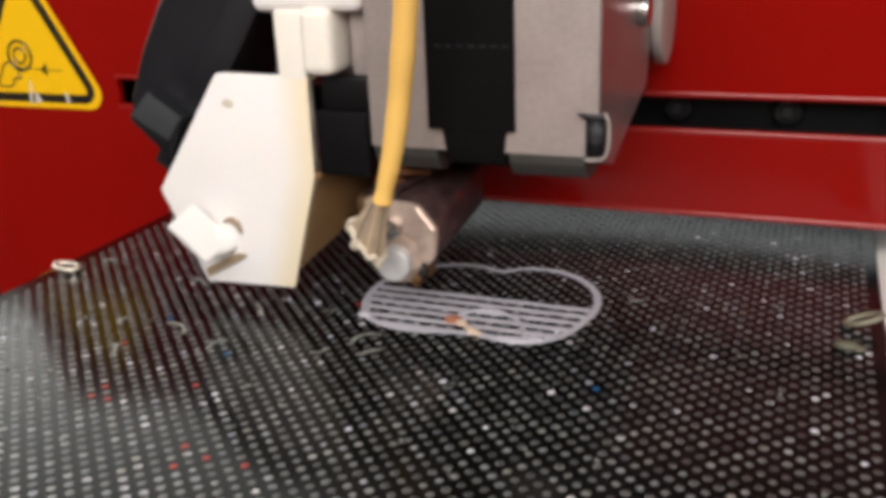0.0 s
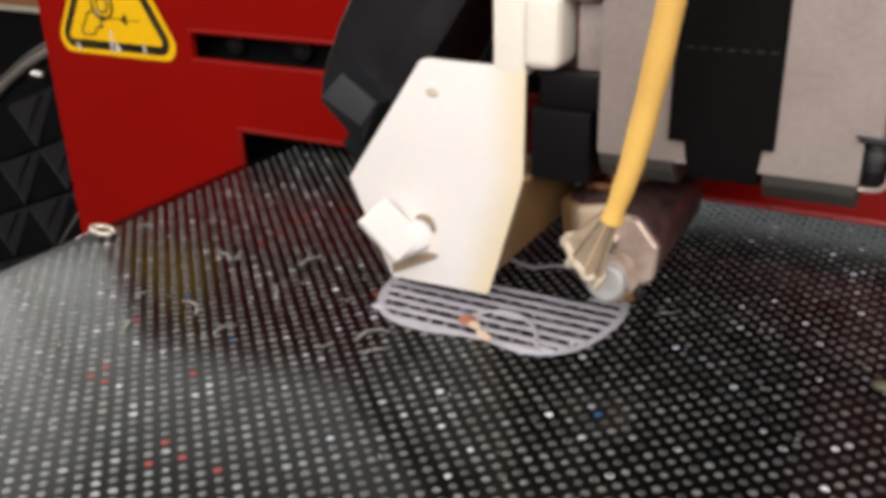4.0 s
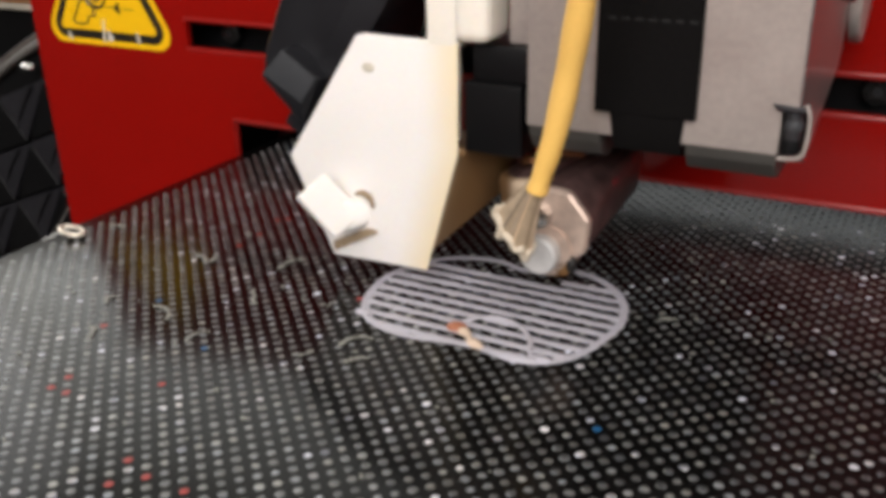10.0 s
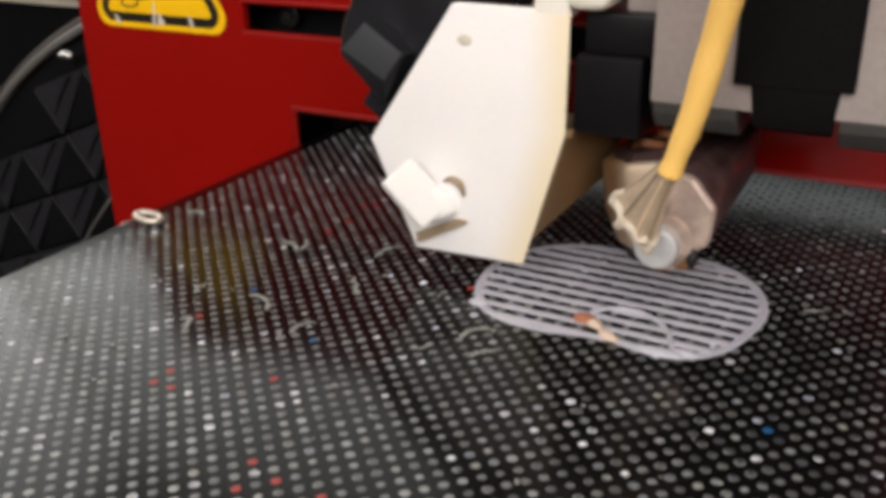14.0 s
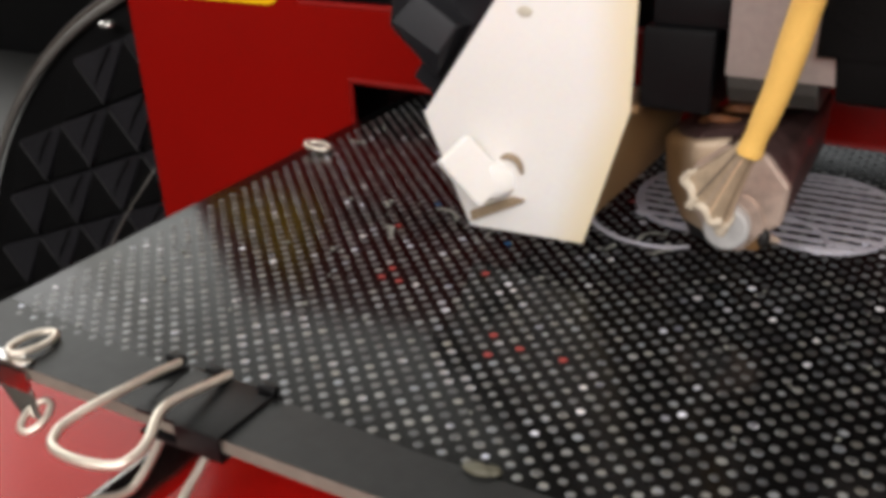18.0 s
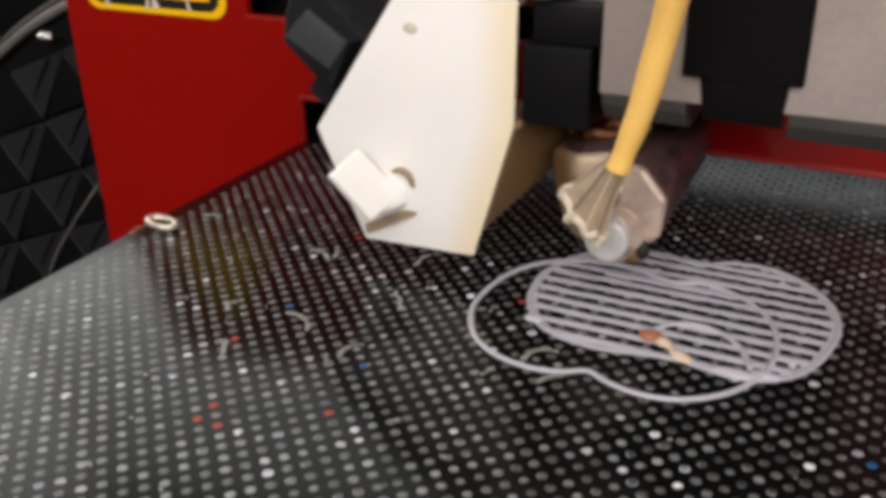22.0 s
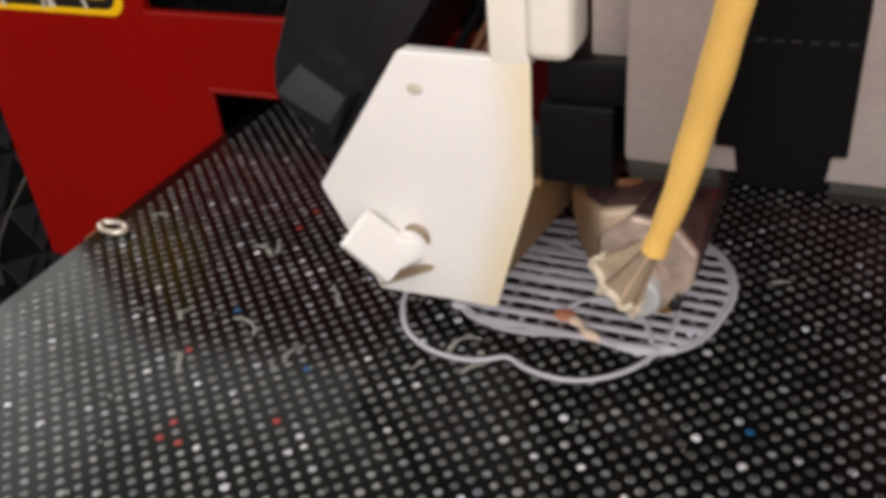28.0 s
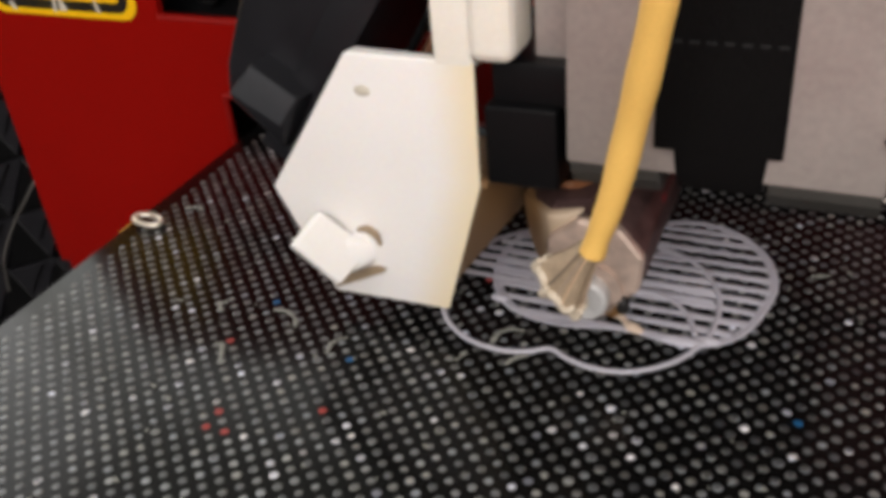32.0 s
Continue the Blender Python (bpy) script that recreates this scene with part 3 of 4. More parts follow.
def print_bed():
    b = thing("print_bed", BED_AT, "black perforated print board with plastic-filled holes on a sliding carriage", "print bed")
    board = part("board", Mesh().box(BED_X0, BED_X1, BED_Y0, BED_Y1, -2.2, 0).bevel(0.3), BOARD, b)
    part("border", Mesh().slab([(BED_X0 + 0.1, BED_Y0 - 0.1), (BED_X1 - 0.1, BED_Y0 - 0.1), (BED_X1 - 0.1, BED_Y0 + 8.6), (178, BED_Y0 + 9.6), (150, BED_Y0 + 11), (132, BED_Y0 + 10.4), (BED_X0 + 0.1, BED_Y0 + 14)], -0.4, 0.04), BORDER, b, "worn grey front border")
    part("front_edge", Mesh().box(BED_X0 + 0.1, BED_X1 - 0.1, BED_Y0 - 0.16, BED_Y0 + 0.2, -2.2, -0.1), EDGE, b, "pale cut edge")
    part("side_strip", Mesh().box(BED_X1 + 0.3, BED_X1 + 8, BED_Y0 + 20, BED_Y1 - 4, -6, -2.4).bevel(0.4), WHITE, b, "white plastic strip under the edge")
    part("under_plate", Mesh().box(BED_X0 + 6, BED_X1 - 6, BED_Y0 + 9, BED_Y1 - 6, -5.5, -2.2).bevel(0.3), BLACK, b)
    part("carriage", Mesh().box(120, 254, -120, -10, -12, -5.5).bevel(1), DARK_STEEL, b)
    for x in (130, 244):
        for y in (-105, -30):
            part("bearing", Mesh().rod((x, y - 12, -20), (x, y + 12, -20), 8).bevel(0.6), BLACK, b)
    rng = random.Random(7)
    reds = [(147.2, -115.6), (147.2, -119.2), (150.8, -119.2), (174.1, -128.4), (175.9, -133.9), (179.5, -130.2), (186.7, -130.2),
            (175.9, -68.0), (136.4, -49.7), (136.4, -38.7), (134.6, -40.6), (136.4, -57.0), (163.3, -110.1), (138.2, -99.1), (141.8, -29.6)]
    blues = [(233.3, -90.0), (140.0, -86.3), (161.5, -97.3)]
    near = lambda x, y, spots: any(abs(x - u) < 1.3 and abs(y - v) < 1.0 for u, v in spots)
    shared = {}
    for key, mat in (("grey", PLUG_ONE), ("white", PLUG_WHITE), ("red", PLUG_RED), ("blue", PLUG_BLUE)):
        m = Mesh()
        plug_mesh(m, 0, 0)
        shared[key] = finish(m, "plug", mat, (0, 0, 0))
    rest = {"grey": Mesh(), "white": Mesh()}
    count = 0
    at = world_mm(board)
    for x, y in lattice():
        bright = 0.5 + 0.5 * noise.noise((x * 0.05, y * 0.05, 3.0))
        key = "red" if near(x, y, reds) else "blue" if near(x, y, blues) else "white" if rng.random() < 0.035 + 0.30 * max(bright - 0.4, 0) else "grey"
        if key in ("red", "blue") or (135 < x < 178 and -165 < y < -128 and count < 285):
            o = new("plug", shared[key])
            o.parent = board
            o.location = (Vector((x, y, 0)) - at) * MM
            count += 1
        else:
            plug_mesh(rest[key], x, y, 0.78 * rng.uniform(0.86, 1.08), 0.1 * rng.uniform(0.5, 1.4))
    part("plug_field", rest["grey"], PLUG, board, kind="stuff")
    part("white_plug_field", rest["white"], PLUG_WHITE, board, "whitish plugs", kind="stuff")
    return b


bed = print_bed()
riders = [(bed, BED_AT)]


def black_clip():
    c = thing("binder_clip", (144, -168, 0), "black binder clip with bare wire handles on the board's front edge", "binder clip")
    x0, x1 = 138.6, 154.0
    jaw = [(-157.4, 0.1), (-157.4, 0.6), (-169.6, 1.0), (-169.6, 0.3)]
    part("upper_jaw", Mesh().hull([(x, y, z) for x in (x0, x1) for y, z in jaw]).bevel(0.15), BLACK, c)
    part("lower_jaw", Mesh().hull([(x, y, -2.5 - z) for x in (x0, x1) for y, z in jaw]).bevel(0.15), BLACK, c)
    part("wing", Mesh().hull([(133.4, -157.2, 0.1), (137.6, -158.2, 0.1), (134.2, -163.5, 0.1), (133.4, -157.2, 0.9), (137.6, -158.2, 0.9), (134.2, -163.5, 0.5)]), BLACK, c)
    part("spine", Mesh().box(146.0, x1, -169.9, -169.5, -3.0, 0.9).bevel(0.15), BLACK, c)
    # a patch in the border's grey stands for a cutout in the jaw
    part("border_patch", Mesh().box(139.4, 142.8, -167.5, -158.5, 0.75, 1.02), BORDER, c)
    for x in (134.6, 142.6, 152.6):
        part("curl", Mesh().rod((x - 1.5, -157.4, 0.9), (x + 1.5, -157.4, 0.9), 0.85).bevel(0.2), BLACK, c)

    def handle(low):
        half = [(4.6, 0, 0), (4.4, -6, 1.6), (4.1, -12, 3.0), (4.6, -15.5, 3.4), (6.3, -19.6, 2.8), (6.6, -22.4, 2.4), (5.0, -24.8, 2.0), (0, -25.7, 2.0)]
        pts = smooth_curve(half + [(-x, y, z) for x, y, z in half[-2::-1]], 5, False)
        return [pose(0, 0, 0, 0, 0, 6) @ Vector((p.x, p.y, -p.z * 2.4 if low else p.z)) + Vector((140.6, -157.6, -3.6 if low else 1.0)) for p in pts]

    part("handle", Mesh().tube(handle(False), 0.68, 10), WIRE, c)
    part("handle", Mesh().tube(handle(True), 0.68, 10), WIRE, c)
    return c


riders.append((black_clip(), (144, -168, 0)))


def small_clip(x, y, angle, shift, label):
    """A small silver clip on the board's edge at x, y; its wire loop lies over the board, shift past the edge."""
    c = thing("wire_clip", (x, y, 0), label, "wire clip", "clips round the board")
    m = pose(0, 0, 0, 0, 0, angle)
    put = lambda pts: [tuple(m @ Vector(p) + Vector((x, y, 0))) for p in pts]
    turn = [k * math.tau / 20 for k in range(20)]
    w = 1.85 if angle else 2.3
    # the right clip gets a darker copy of the wire, to offset the lamp
    wire = WIRE if x < 200 else DIM_WIRE
    loop = put([(w * math.sin(a), shift + w * 1.78 * (1 - math.cos(a)), 0.75 + (1.2 if x > 200 else 0.3) * (1 + math.cos(a))) for a in turn])
    part("loop", Mesh().tube(loop, 0.6, 8, True), wire, c)
    if not angle:
        part("jaw", Mesh().hull(put([(-4, 1.5, 0.1), (4, 1.5, 0.1), (-4, 1.5, 0.5), (4, 1.5, 0.5), (-4.4, -1, 0.9), (4.4, -1, 0.9), (-4.4, -1, 0.4), (4.4, -1, 0.4)])), STEEL, c)
    part("spine", Mesh().hull(put([(u, v, z) for u in (-4.4, 4.4) for v in (-1.0, -0.5) for z in (-4.2, -0.4)])), STEEL, c)
    part("lower_jaw", Mesh().hull(put([(-3.6, -0.8, -4.0), (4.4, -0.8, -4.0), (3.4, -2.6, -7.0), (8.4, -2.8, -6.6), (-3.6, -0.4, -4.0), (4.4, -0.4, -4.0), (3.4, -2.3, -7.2), (8.4, -2.5, -6.8)])), STEEL, c)
    lower = put([(2.0 * math.sin(a) + 7.0, -2.6 - 2.6 * math.cos(a), -6.4 - 1.2 * math.cos(a)) for a in turn])
    part("lower_loop", Mesh().tube(lower, 0.6, 8, True), wire, c)
    return c


for cx, cy, ang, shift in ((BED_X0, -69.2, -90, 0.8), (110.5, BED_Y0, 0, 0.3), (BED_X1, -51, 90, 0.8)):
    riders.append((small_clip(cx, cy, ang, shift, "small silver wire clip gripping the board's edge"), (cx, cy, 0)))


# ---- the print: outlines and strands, which rise out of the board where the nozzle lays them ----
OUTLINE = [(178.8, -70.9), (176.3, -65.3), (175.3, -57.2), (177.4, -49.3), (182.1, -43.3), (188.5, -40.1), (194.6, -39.6), (200.4, -41.4),
           (205.2, -38.2), (212.1, -37.6), (218.9, -40.9), (224.0, -47.5), (226.0, -55.3), (225.5, -61.8), (223.2, -70.0), (219.1, -75.0),
           (213.9, -76.9), (208.5, -76.2), (203.9, -75.4), (199.0, -76.3), (192.9, -77.4), (187.0, -76.9), (182.2, -74.8)]
SECOND = [(173.5, -53.5), (170.2, -59), (168.8, -66), (169.2, -74), (172.4, -81), (176.3, -84.8), (180.8, -86.9), (186, -87.4), (190, -86.3), (193.2, -84.6),
          (196.6, -86.2), (201, -87.3), (206, -86.8), (210.4, -84.5), (214.3, -80.5), (217.2, -74.5), (218, -68), (217, -61), (213.8, -55), (209, -51),
          (203, -49), (197.5, -50.5), (192, -49), (185.5, -48), (178.5, -49.8)]
PRINT_AT = (200.6, -57.5, 0)
NOZZLE_X, NOZZLE_Y = 183.5, -49.8
laid = []


def span(outline, y):
    """Where the line at y enters and leaves the outline."""
    xs = []
    n = len(outline)
    for i in range(n):
        (x0, y0), (x1, y1) = outline[i], outline[(i + 1) % n]
        if (y0 - y) * (y1 - y) < 0:
            xs.append(x0 + (x1 - x0) * (y - y0) / (y1 - y0))
    return (min(xs), max(xs)) if len(xs) > 1 else None


def head_at(t):
    for (t0, v0), (t1, v1) in zip(HEAD, HEAD[1:]):
        if t0 <= t <= t1:
            return v0 + (v1 - v0) * (t - t0) / (t1 - t0)
    return HEAD[-1][1]


def when_over(x, t0, t1):
    """The first time between t0 and t1 at which the nozzle stands over x."""
    best, at = 1e9, t0
    for k in range(61):
        t = t0 + (t1 - t0) * k / 60
        d = abs(NOZZLE_X + head_at(t) - x)
        if d < best:
            best, at = d, t
    return at


def printed_part():
    pr = thing("printed_part", PRINT_AT, "first layer of a grey two-lobed plastic print, outlines and parallel strands", "print")
    rng = random.Random(3)
    flat = [tuple(v) for v in smooth_curve([(x, y, 0) for x, y in OUTLINE], 5)]
    part("outline", Mesh().tube([(x, y, 0.12) for x, y, _ in flat], 0.52, 8, True, 0.35), PRINT, pr)
    inner = [(200.6 + (x - 200.6) * 0.968, -57.5 + (y + 57.5) * 0.96, 0.12) for x, y, _ in flat]
    part("inner_outline", Mesh().tube(inner, 0.3, 8, True, 0.35), PRINT, pr)
    island = smooth_curve([(199.2, -68.5, 0.5), (201.5, -65.6, 0.5), (205.3, -64.3, 0.5), (209.8, -65.7, 0.5), (213.3, -69.3, 0.5), (215.2, -74, 0.5)], 5, False)
    part("hole_outline", Mesh().tube(island, 0.5, 8, False, 0.7), PRINT, pr)

    def strand(y, x0, x1, z=0.1, wiggle=0.12):
        n = max(int((x1 - x0) / 3), 2)
        pts = [(x0 + (x1 - x0) * k / n, y + rng.uniform(-wiggle, wiggle), z) for k in range(n + 1)]
        return Mesh().tube(pts, [0.88 * rng.uniform(0.8, 1.2) for _ in pts], 8, False, 0.28)

    y = -75.3
    while y < -55.5:
        x0, x1 = span(OUTLINE, y)
        part("strand", strand(y, x0 + 0.8, x1 - 0.8), PRINT, pr)
        y += 3.52
    # strands laid while the clip runs: y, first and last moment
    for y, t0, t1 in ((-54.2, 0.0, 3.3), (-50.7, 3.4, 6.2), (-47.2, 6.25, 8.85), (-43.7, 8.9, 11.25), (-40.6, 11.3, 13.3)):
        s = span(OUTLINE, y)
        lay_strand(pr, strand, y, s[0] + 0.8, s[1] - 0.8, t0, t1, 7)
    # the second outline, laid from 15.9 to 20.9 s
    second = [tuple(v) for v in smooth_curve([(x, y, 0) for x, y in SECOND], 5)]
    n, pieces = len(second), 14
    for k in range(pieces):
        a, b = k * n // pieces, (k + 1) * n // pieces
        pts = [(second[i % n][0], second[i % n][1], 0.3) for i in range(a, b + 1)]
        ob = part("second_outline", Mesh().tube(pts, 0.52, 8, False, 0.7), PRINT, pr)
        laid.append((ob, 16.2 + 4.4 * (k + 1) / pieces))
    # strands of the second outline, back to front
    for y, t0, t1 in ((-51.9, 20.6, 22.3), (-54.6, 22.4, 24.2), (-57.6, 24.3, 26.3), (-60.6, 26.4, 28.6), (-63.6, 28.65, 30.9), (-66.8, 30.95, 33.0)):
        s = span(SECOND, y)
        lay_strand(pr, strand, y, s[0] + 0.8, s[1] - 0.8, t0, t1, 7, 0.32)
    # a burnt drip
    part("burnt_blob", Mesh().ball((199.3, -71.0, 0.6), 1.8, (1.2, 0.9, 0.45)).ball((201.2, -72, 0.6), 1.3, (1.2, 0.8, 0.5)), BURNT, pr, "burnt brown blob")
    part("cream_drip", Mesh().tube(smooth_curve([(200.8, -71.8, 0.7), (202.6, -73.2, 0.8), (204.4, -75.0, 0.7), (206.8, -75.9, 0.5)], 5, False), [0.9 + 0.35 * math.sin(k * 0.7) for k in range(16)], 8, False, 0.6), CREAM, pr, "cream drip")
    part("tip_blob", Mesh().ball((180.0, -73.2, 0.35), 1.3, (1.3, 0.9, 0.5)), PRINT, pr)
    part("smear", Mesh().ball((213.6, -76.0, 0.3), 2.2, (1.9, 0.55, 0.3)).ball((217.4, -74.6, 0.3), 1.5, (1.5, 0.7, 0.35)), PRINT, pr)
    return pr


def lay_strand(pr, strand, y, x0, x1, t0, t1, pieces, z=0.1):
    for k in range(pieces):
        a, b = x0 + (x1 - x0) * k / pieces, x0 + (x1 - x0) * (k + 1) / pieces
        t = max(when_over(a, t0, min(t1, 32)), when_over(b, t0, min(t1, 32)))
        ob = part("strand", strand(y, a, b + 0.1, z), PRINT, pr)
        if t1 > 32 and abs(NOZZLE_X + head_at(t) - b) > 3:
            t = 40
        laid.append((ob, t))


printed = printed_part()
riders.append((printed, PRINT_AT))


# ---- threads and crumbs left on the board ----
def scraps():
    rng = random.Random(11)
    spots = [(130.8, -90.8, 87.0, 4.8), (138.0, -102.4, 132.0, 7.7), (153.2, -60.4, 74.0, 8.8), (156.6, -76.5, -48.0, 9.2), (157.4, -94.4, 72.0, 6.9), (179.6, -91.0, 84.0, 3.9), (184.6, -82.8, 42.0, 9.6), (133.7, -66.4, -31.0, 7.5), (136.1, -65.6, -71.0, 5.8), (144.6, -89.6, -30.0, 10.9), (188.4, -89.1, 38.0, 4.7), (233.0, -50.4, 25.0, 5.0), (102.2, -60.4, 15.0, 6.0)]
    for x, y, turn, length in spots:
        length *= 0.7
        a = radians(turn)
        bow = rng.choice((-1, 1)) * rng.uniform(0.04, 0.12) * length
        pts = []
        for k in range(-2, 3):
            along, aside = length * k / 4, bow * (1 - k * k / 2) + (0.5 * bow if k == 2 else 0)
            pts.append((x + math.cos(a) * along - math.sin(a) * aside + rng.uniform(-0.6, 0.6), y + math.sin(a) * along + math.cos(a) * aside + rng.uniform(-0.6, 0.6), 0.25))
        ob = single("plastic_thread", Mesh().tube(smooth_curve(pts, 4, False), [0.2 + 0.4 * rng.random() ** 2 for _ in range(17)], 6, False, 0.5), SCRAP, (x, y, 0), "pale thread of stray plastic stuck to the board", "plastic scrap", "threads on the board")
        riders.append((ob, (x, y, 0)))
    lump = Mesh().ball((274.2, -61.5, 0.8), 1.6, (1.5, 0.9, 0.6)).ball((276.4, -62.1, 0.6), 1.1, (1.2, 1.0, 0.6))
    ob = single("plastic_lump", lump, LUMP, (274.2, -61.5, 0), "small grey-beige plastic lump stuck on the board", "plastic scrap")
    riders.append((ob, (274.2, -61.5, 0)))
    lump = Mesh().ball((187.2, -159, 0.5), 1.4, (1.6, 0.8, 0.5)).ball((189, -158.4, 0.4), 1.0, (1.2, 1.0, 0.5))
    ob = single("plastic_lump", lump, LUMP, (187.2, -159, 0), "flat smear of brownish plastic on the board's front border", "plastic scrap")
    riders.append((ob, (187.2, -159, 0)))
    m = Mesh()
    for _ in range(110):
        x, y, size = rng.uniform(100, 272), rng.uniform(-150, -5), rng.uniform(0.1, 0.27)
        turn = rng.uniform(0, 3.1)
        c, q = math.cos(turn), math.sin(turn)
        spots = [(x + c * u * size * 1.8 - q * v * size, y + q * u * size * 1.8 + c * v * size) for u, v in ((-1, -1), (1, -0.7), (0.8, 1), (-0.9, 0.8))]
        m.slab(spots, 0.05, 0.25 + size * 0.4)
    ob = single("plastic_crumbs", m, SCRAP, (187, -80, 0), "pale plastic crumbs scattered over the board", "crumbs", kind="stuff")
    riders.append((ob, (187, -80, 0)))


scraps()

# ---- the print head, which slides along x ----
HEAD_AT = (183.5, -49.8, 0)


def print_head():
    h = thing("extruder", HEAD_AT, "printer extruder with white air duct, grey motor bracket and hot end", "extruder")
    # white air duct
    front = [(149.7, -69, 51), (171.2, -69, 51.0), (171.0, -69, 30.6), (163.4, -68.5, 5.2), (140.3, -67.5, 4.0), (132, -69, 25.4)]
    behind = [(150, -65.6, 50.8), (168.4, -65.6, 50.4), (168.4, -65.6, 31), (161.4, -65, 6), (141, -64.5, 5), (133, -65.6, 25.4)]
    duct = part("air_duct", Mesh().hull(front + behind).bevel(0.7, 3), DUCT, h, "white 3D-printed air duct")
    part("side_wall", Mesh().box(165.6, 167.8, -66, -61, 31, 50).bevel(0.5), IVORY, duct)
    part("outlet", Mesh().hull([(169.9, -65, 30.4), (174.4, -47, 28.5), (172.0, -47, 18), (168.0, -56, 14.5), (163.2, -65, 8.5), (156, -65, 9), (156, -47, 28), (160, -65, 30.4)]).bevel(0.6, 3), OUTLET, duct, "yellowed and browned outlet, with shade put into its dark side")
    # the dent is a flat bump; its shade is put into the duller colour
    part("pin_dent_shade", Mesh().ball((152.2, -69, 45), 1.9, (0.75, 0.12, 0.5)), SCUFF_DENT, duct)
    flap = [Vector(v) for v in ((141.6, -79.4, 21.3), (143.2, -72.4, 24.2), (149.6, -68.0, 15.2), (147.3, -76.0, 12.4))]
    m = Mesh().hull([tuple(v) for v in flap] + [tuple(v + Vector((-1.7, 0.75, -0.9))) for v in flap])
    part("tab", m.bevel(0.75, 4), WHITE, duct)
    part("tab_root", Mesh().hull([(146.6, -72.0, 18.8), (150.2, -69.0, 16.6), (150.4, -69.2, 13.6), (147.2, -73.0, 12.2), (146.4, -66, 18.6), (150.8, -66, 16.8), (150.8, -66, 13), (146.6, -66, 11.0)]).bevel(1.0, 3), WHITE, duct)
    # notch and slot: shade of the recesses, put in as brown shapes
    part("notch_shade", Mesh().tube(smooth_curve([(147.9, -69.35, 19.4), (149.6, -69.35, 19.9), (151.2, -69.3, 19.0), (151.9, -69.2, 17.0)], 4, False), [0.3 + 0.4 * math.sin(math.pi * k / 12) for k in range(13)], 8), GROOVE_SHADE, duct)
    part("slot_shade", Mesh().hull([(141.2, -68.3, 5.6), (151.9, -69.3, 11.5), (152.3, -69.2, 12.2), (150.0, -69.3, 12.4), (141.0, -68.4, 7.6), (141.2, -66, 5.6), (151.9, -66, 11.5), (141, -66, 7.6)]), GROOVE_SHADE, duct)
    part("nub", Mesh().box(169.8, 171.6, -68.0, -66.5, 29.8, 31.2).bevel(0.4), OUTLET, duct)
    part("neck", Mesh().box(164.6, 170.8, -69, -64, 49.5, 63.5).bevel(0.9, 3), IVORY, duct)
    holder = part("white_holder", Mesh().box(170.2, 177.4, -70, -60, 51, 64).bevel(2.6, 4), IVORY, h, "white plastic holder")
    part("holder_arm", Mesh().box(159.6, 184, -69, -56, 62.8, 85).bevel(3.0, 4), WHITE, holder)
    # blower fan, tilted along the duct
    u, n0 = Vector((0.57, 0, 0.82)), Vector((-0.82, 0, 0.57))
    base = Vector((132, 0, 25.4))
    spot = lambda a, b, y: base + u * a + n0 * b + Vector((0, y, 0))
    scroll = [(4, 4), (4, 17), (9, 19.2), (20, 21.2), (32, 22), (44, 20), (50, 14), (50, 4)]
    fan = part("fan", Mesh().hull([spot(a, b, y) for a, b in scroll for y in (-61, -18)]).bevel(1.2, 3), FAN, h, "black blower fan")
    face = [(130.0, 46.2), (124.3, 40.8), (134.0, 35.3), (138.2, 40.8)]
    low_end = [(123.3, -64.5, 39.2), (132.7, -64.5, 30.6)]
    part("fan_lug", Mesh().hull([(x, -65.9, z) for x, z in face] + low_end + [(131, -56, 46.5), (123.8, -56, 39.6), (132.7, -56, 30.6), (140, -56, 40)]).bevel(0.6, 2), FAN, fan)
    # sheen on the black lug, put in as a grey plate
    mid = Vector((131.6, 0, 40.7))
    part("sheen_face", Mesh().prism([(mid.x + (x - mid.x) * 0.94, mid.z + (z - mid.z) * 0.94) for x, z in face], -66.2, -65.6).bevel(0.2), SHEEN_GREY, fan, "lug face with its sheen put into a dull grey")
    part("fan_cover", Mesh().hull([spot(a, b, y) for a in (0, 48) for b in (0.4, 7.5) for y in (-62.2, -22)]).bevel(1.0), FAN, fan)
    for k, (x, y) in enumerate(((158, -52), (160.5, -50), (163, -53))):
        part("fan_wire", Mesh().tube([(x - 6, y, 44), (x, y, 54), (x + 6, y + 2, 66), (x + 8, y + 4, 84)], 0.8, 8), WIRE_BROWN if k else BLACK, fan)
    # black cold-end block
    block = part("cold_block", Mesh().box(171.6, 183.0, -68, -40, 31, 44).bevel(0.8, 3), BLACK, h, "black plastic block")
    part("block_top", Mesh().box(172.6, 185, -66.5, -42, 44, 50.5).bevel(0.6), BLACK, block)
    part("grey_spacer", Mesh().box(178.5, 186, -64, -50, 50.5, 62.5).bevel(0.6), ALU, h)
    # motor bracket
    b = part("motor_bracket", Mesh().prism([(185.5, 38.6), (226.7, 38.6), (226.7, 45.8), (229, 45.8), (229, 110), (185.5, 110)], -72, -70.4).bevel(0.5, 2), ALU, h, "grey aluminium motor bracket")
    for x0, x1 in ((212.6, 226.5), (185.8, 198.5)):
        part("lower_flange", Mesh().hull([(x, y, z) for x in (x0, x1) for y, z in ((-71.7, 38.7), (-71.3, 36.8), (-69.6, 34.4), (-66.5, 33.4), (-36, 34.4), (-36, 37.6), (-70, 38.7))]).bevel(0.4, 2), FLANGE, b)
    m = Mesh().hull([(x, y, z) for x in (227.6, 229.2) for y, z in ((-71.9, 46), (-23, 50), (-23, 110), (-71.9, 110), (-24.5, 46))])
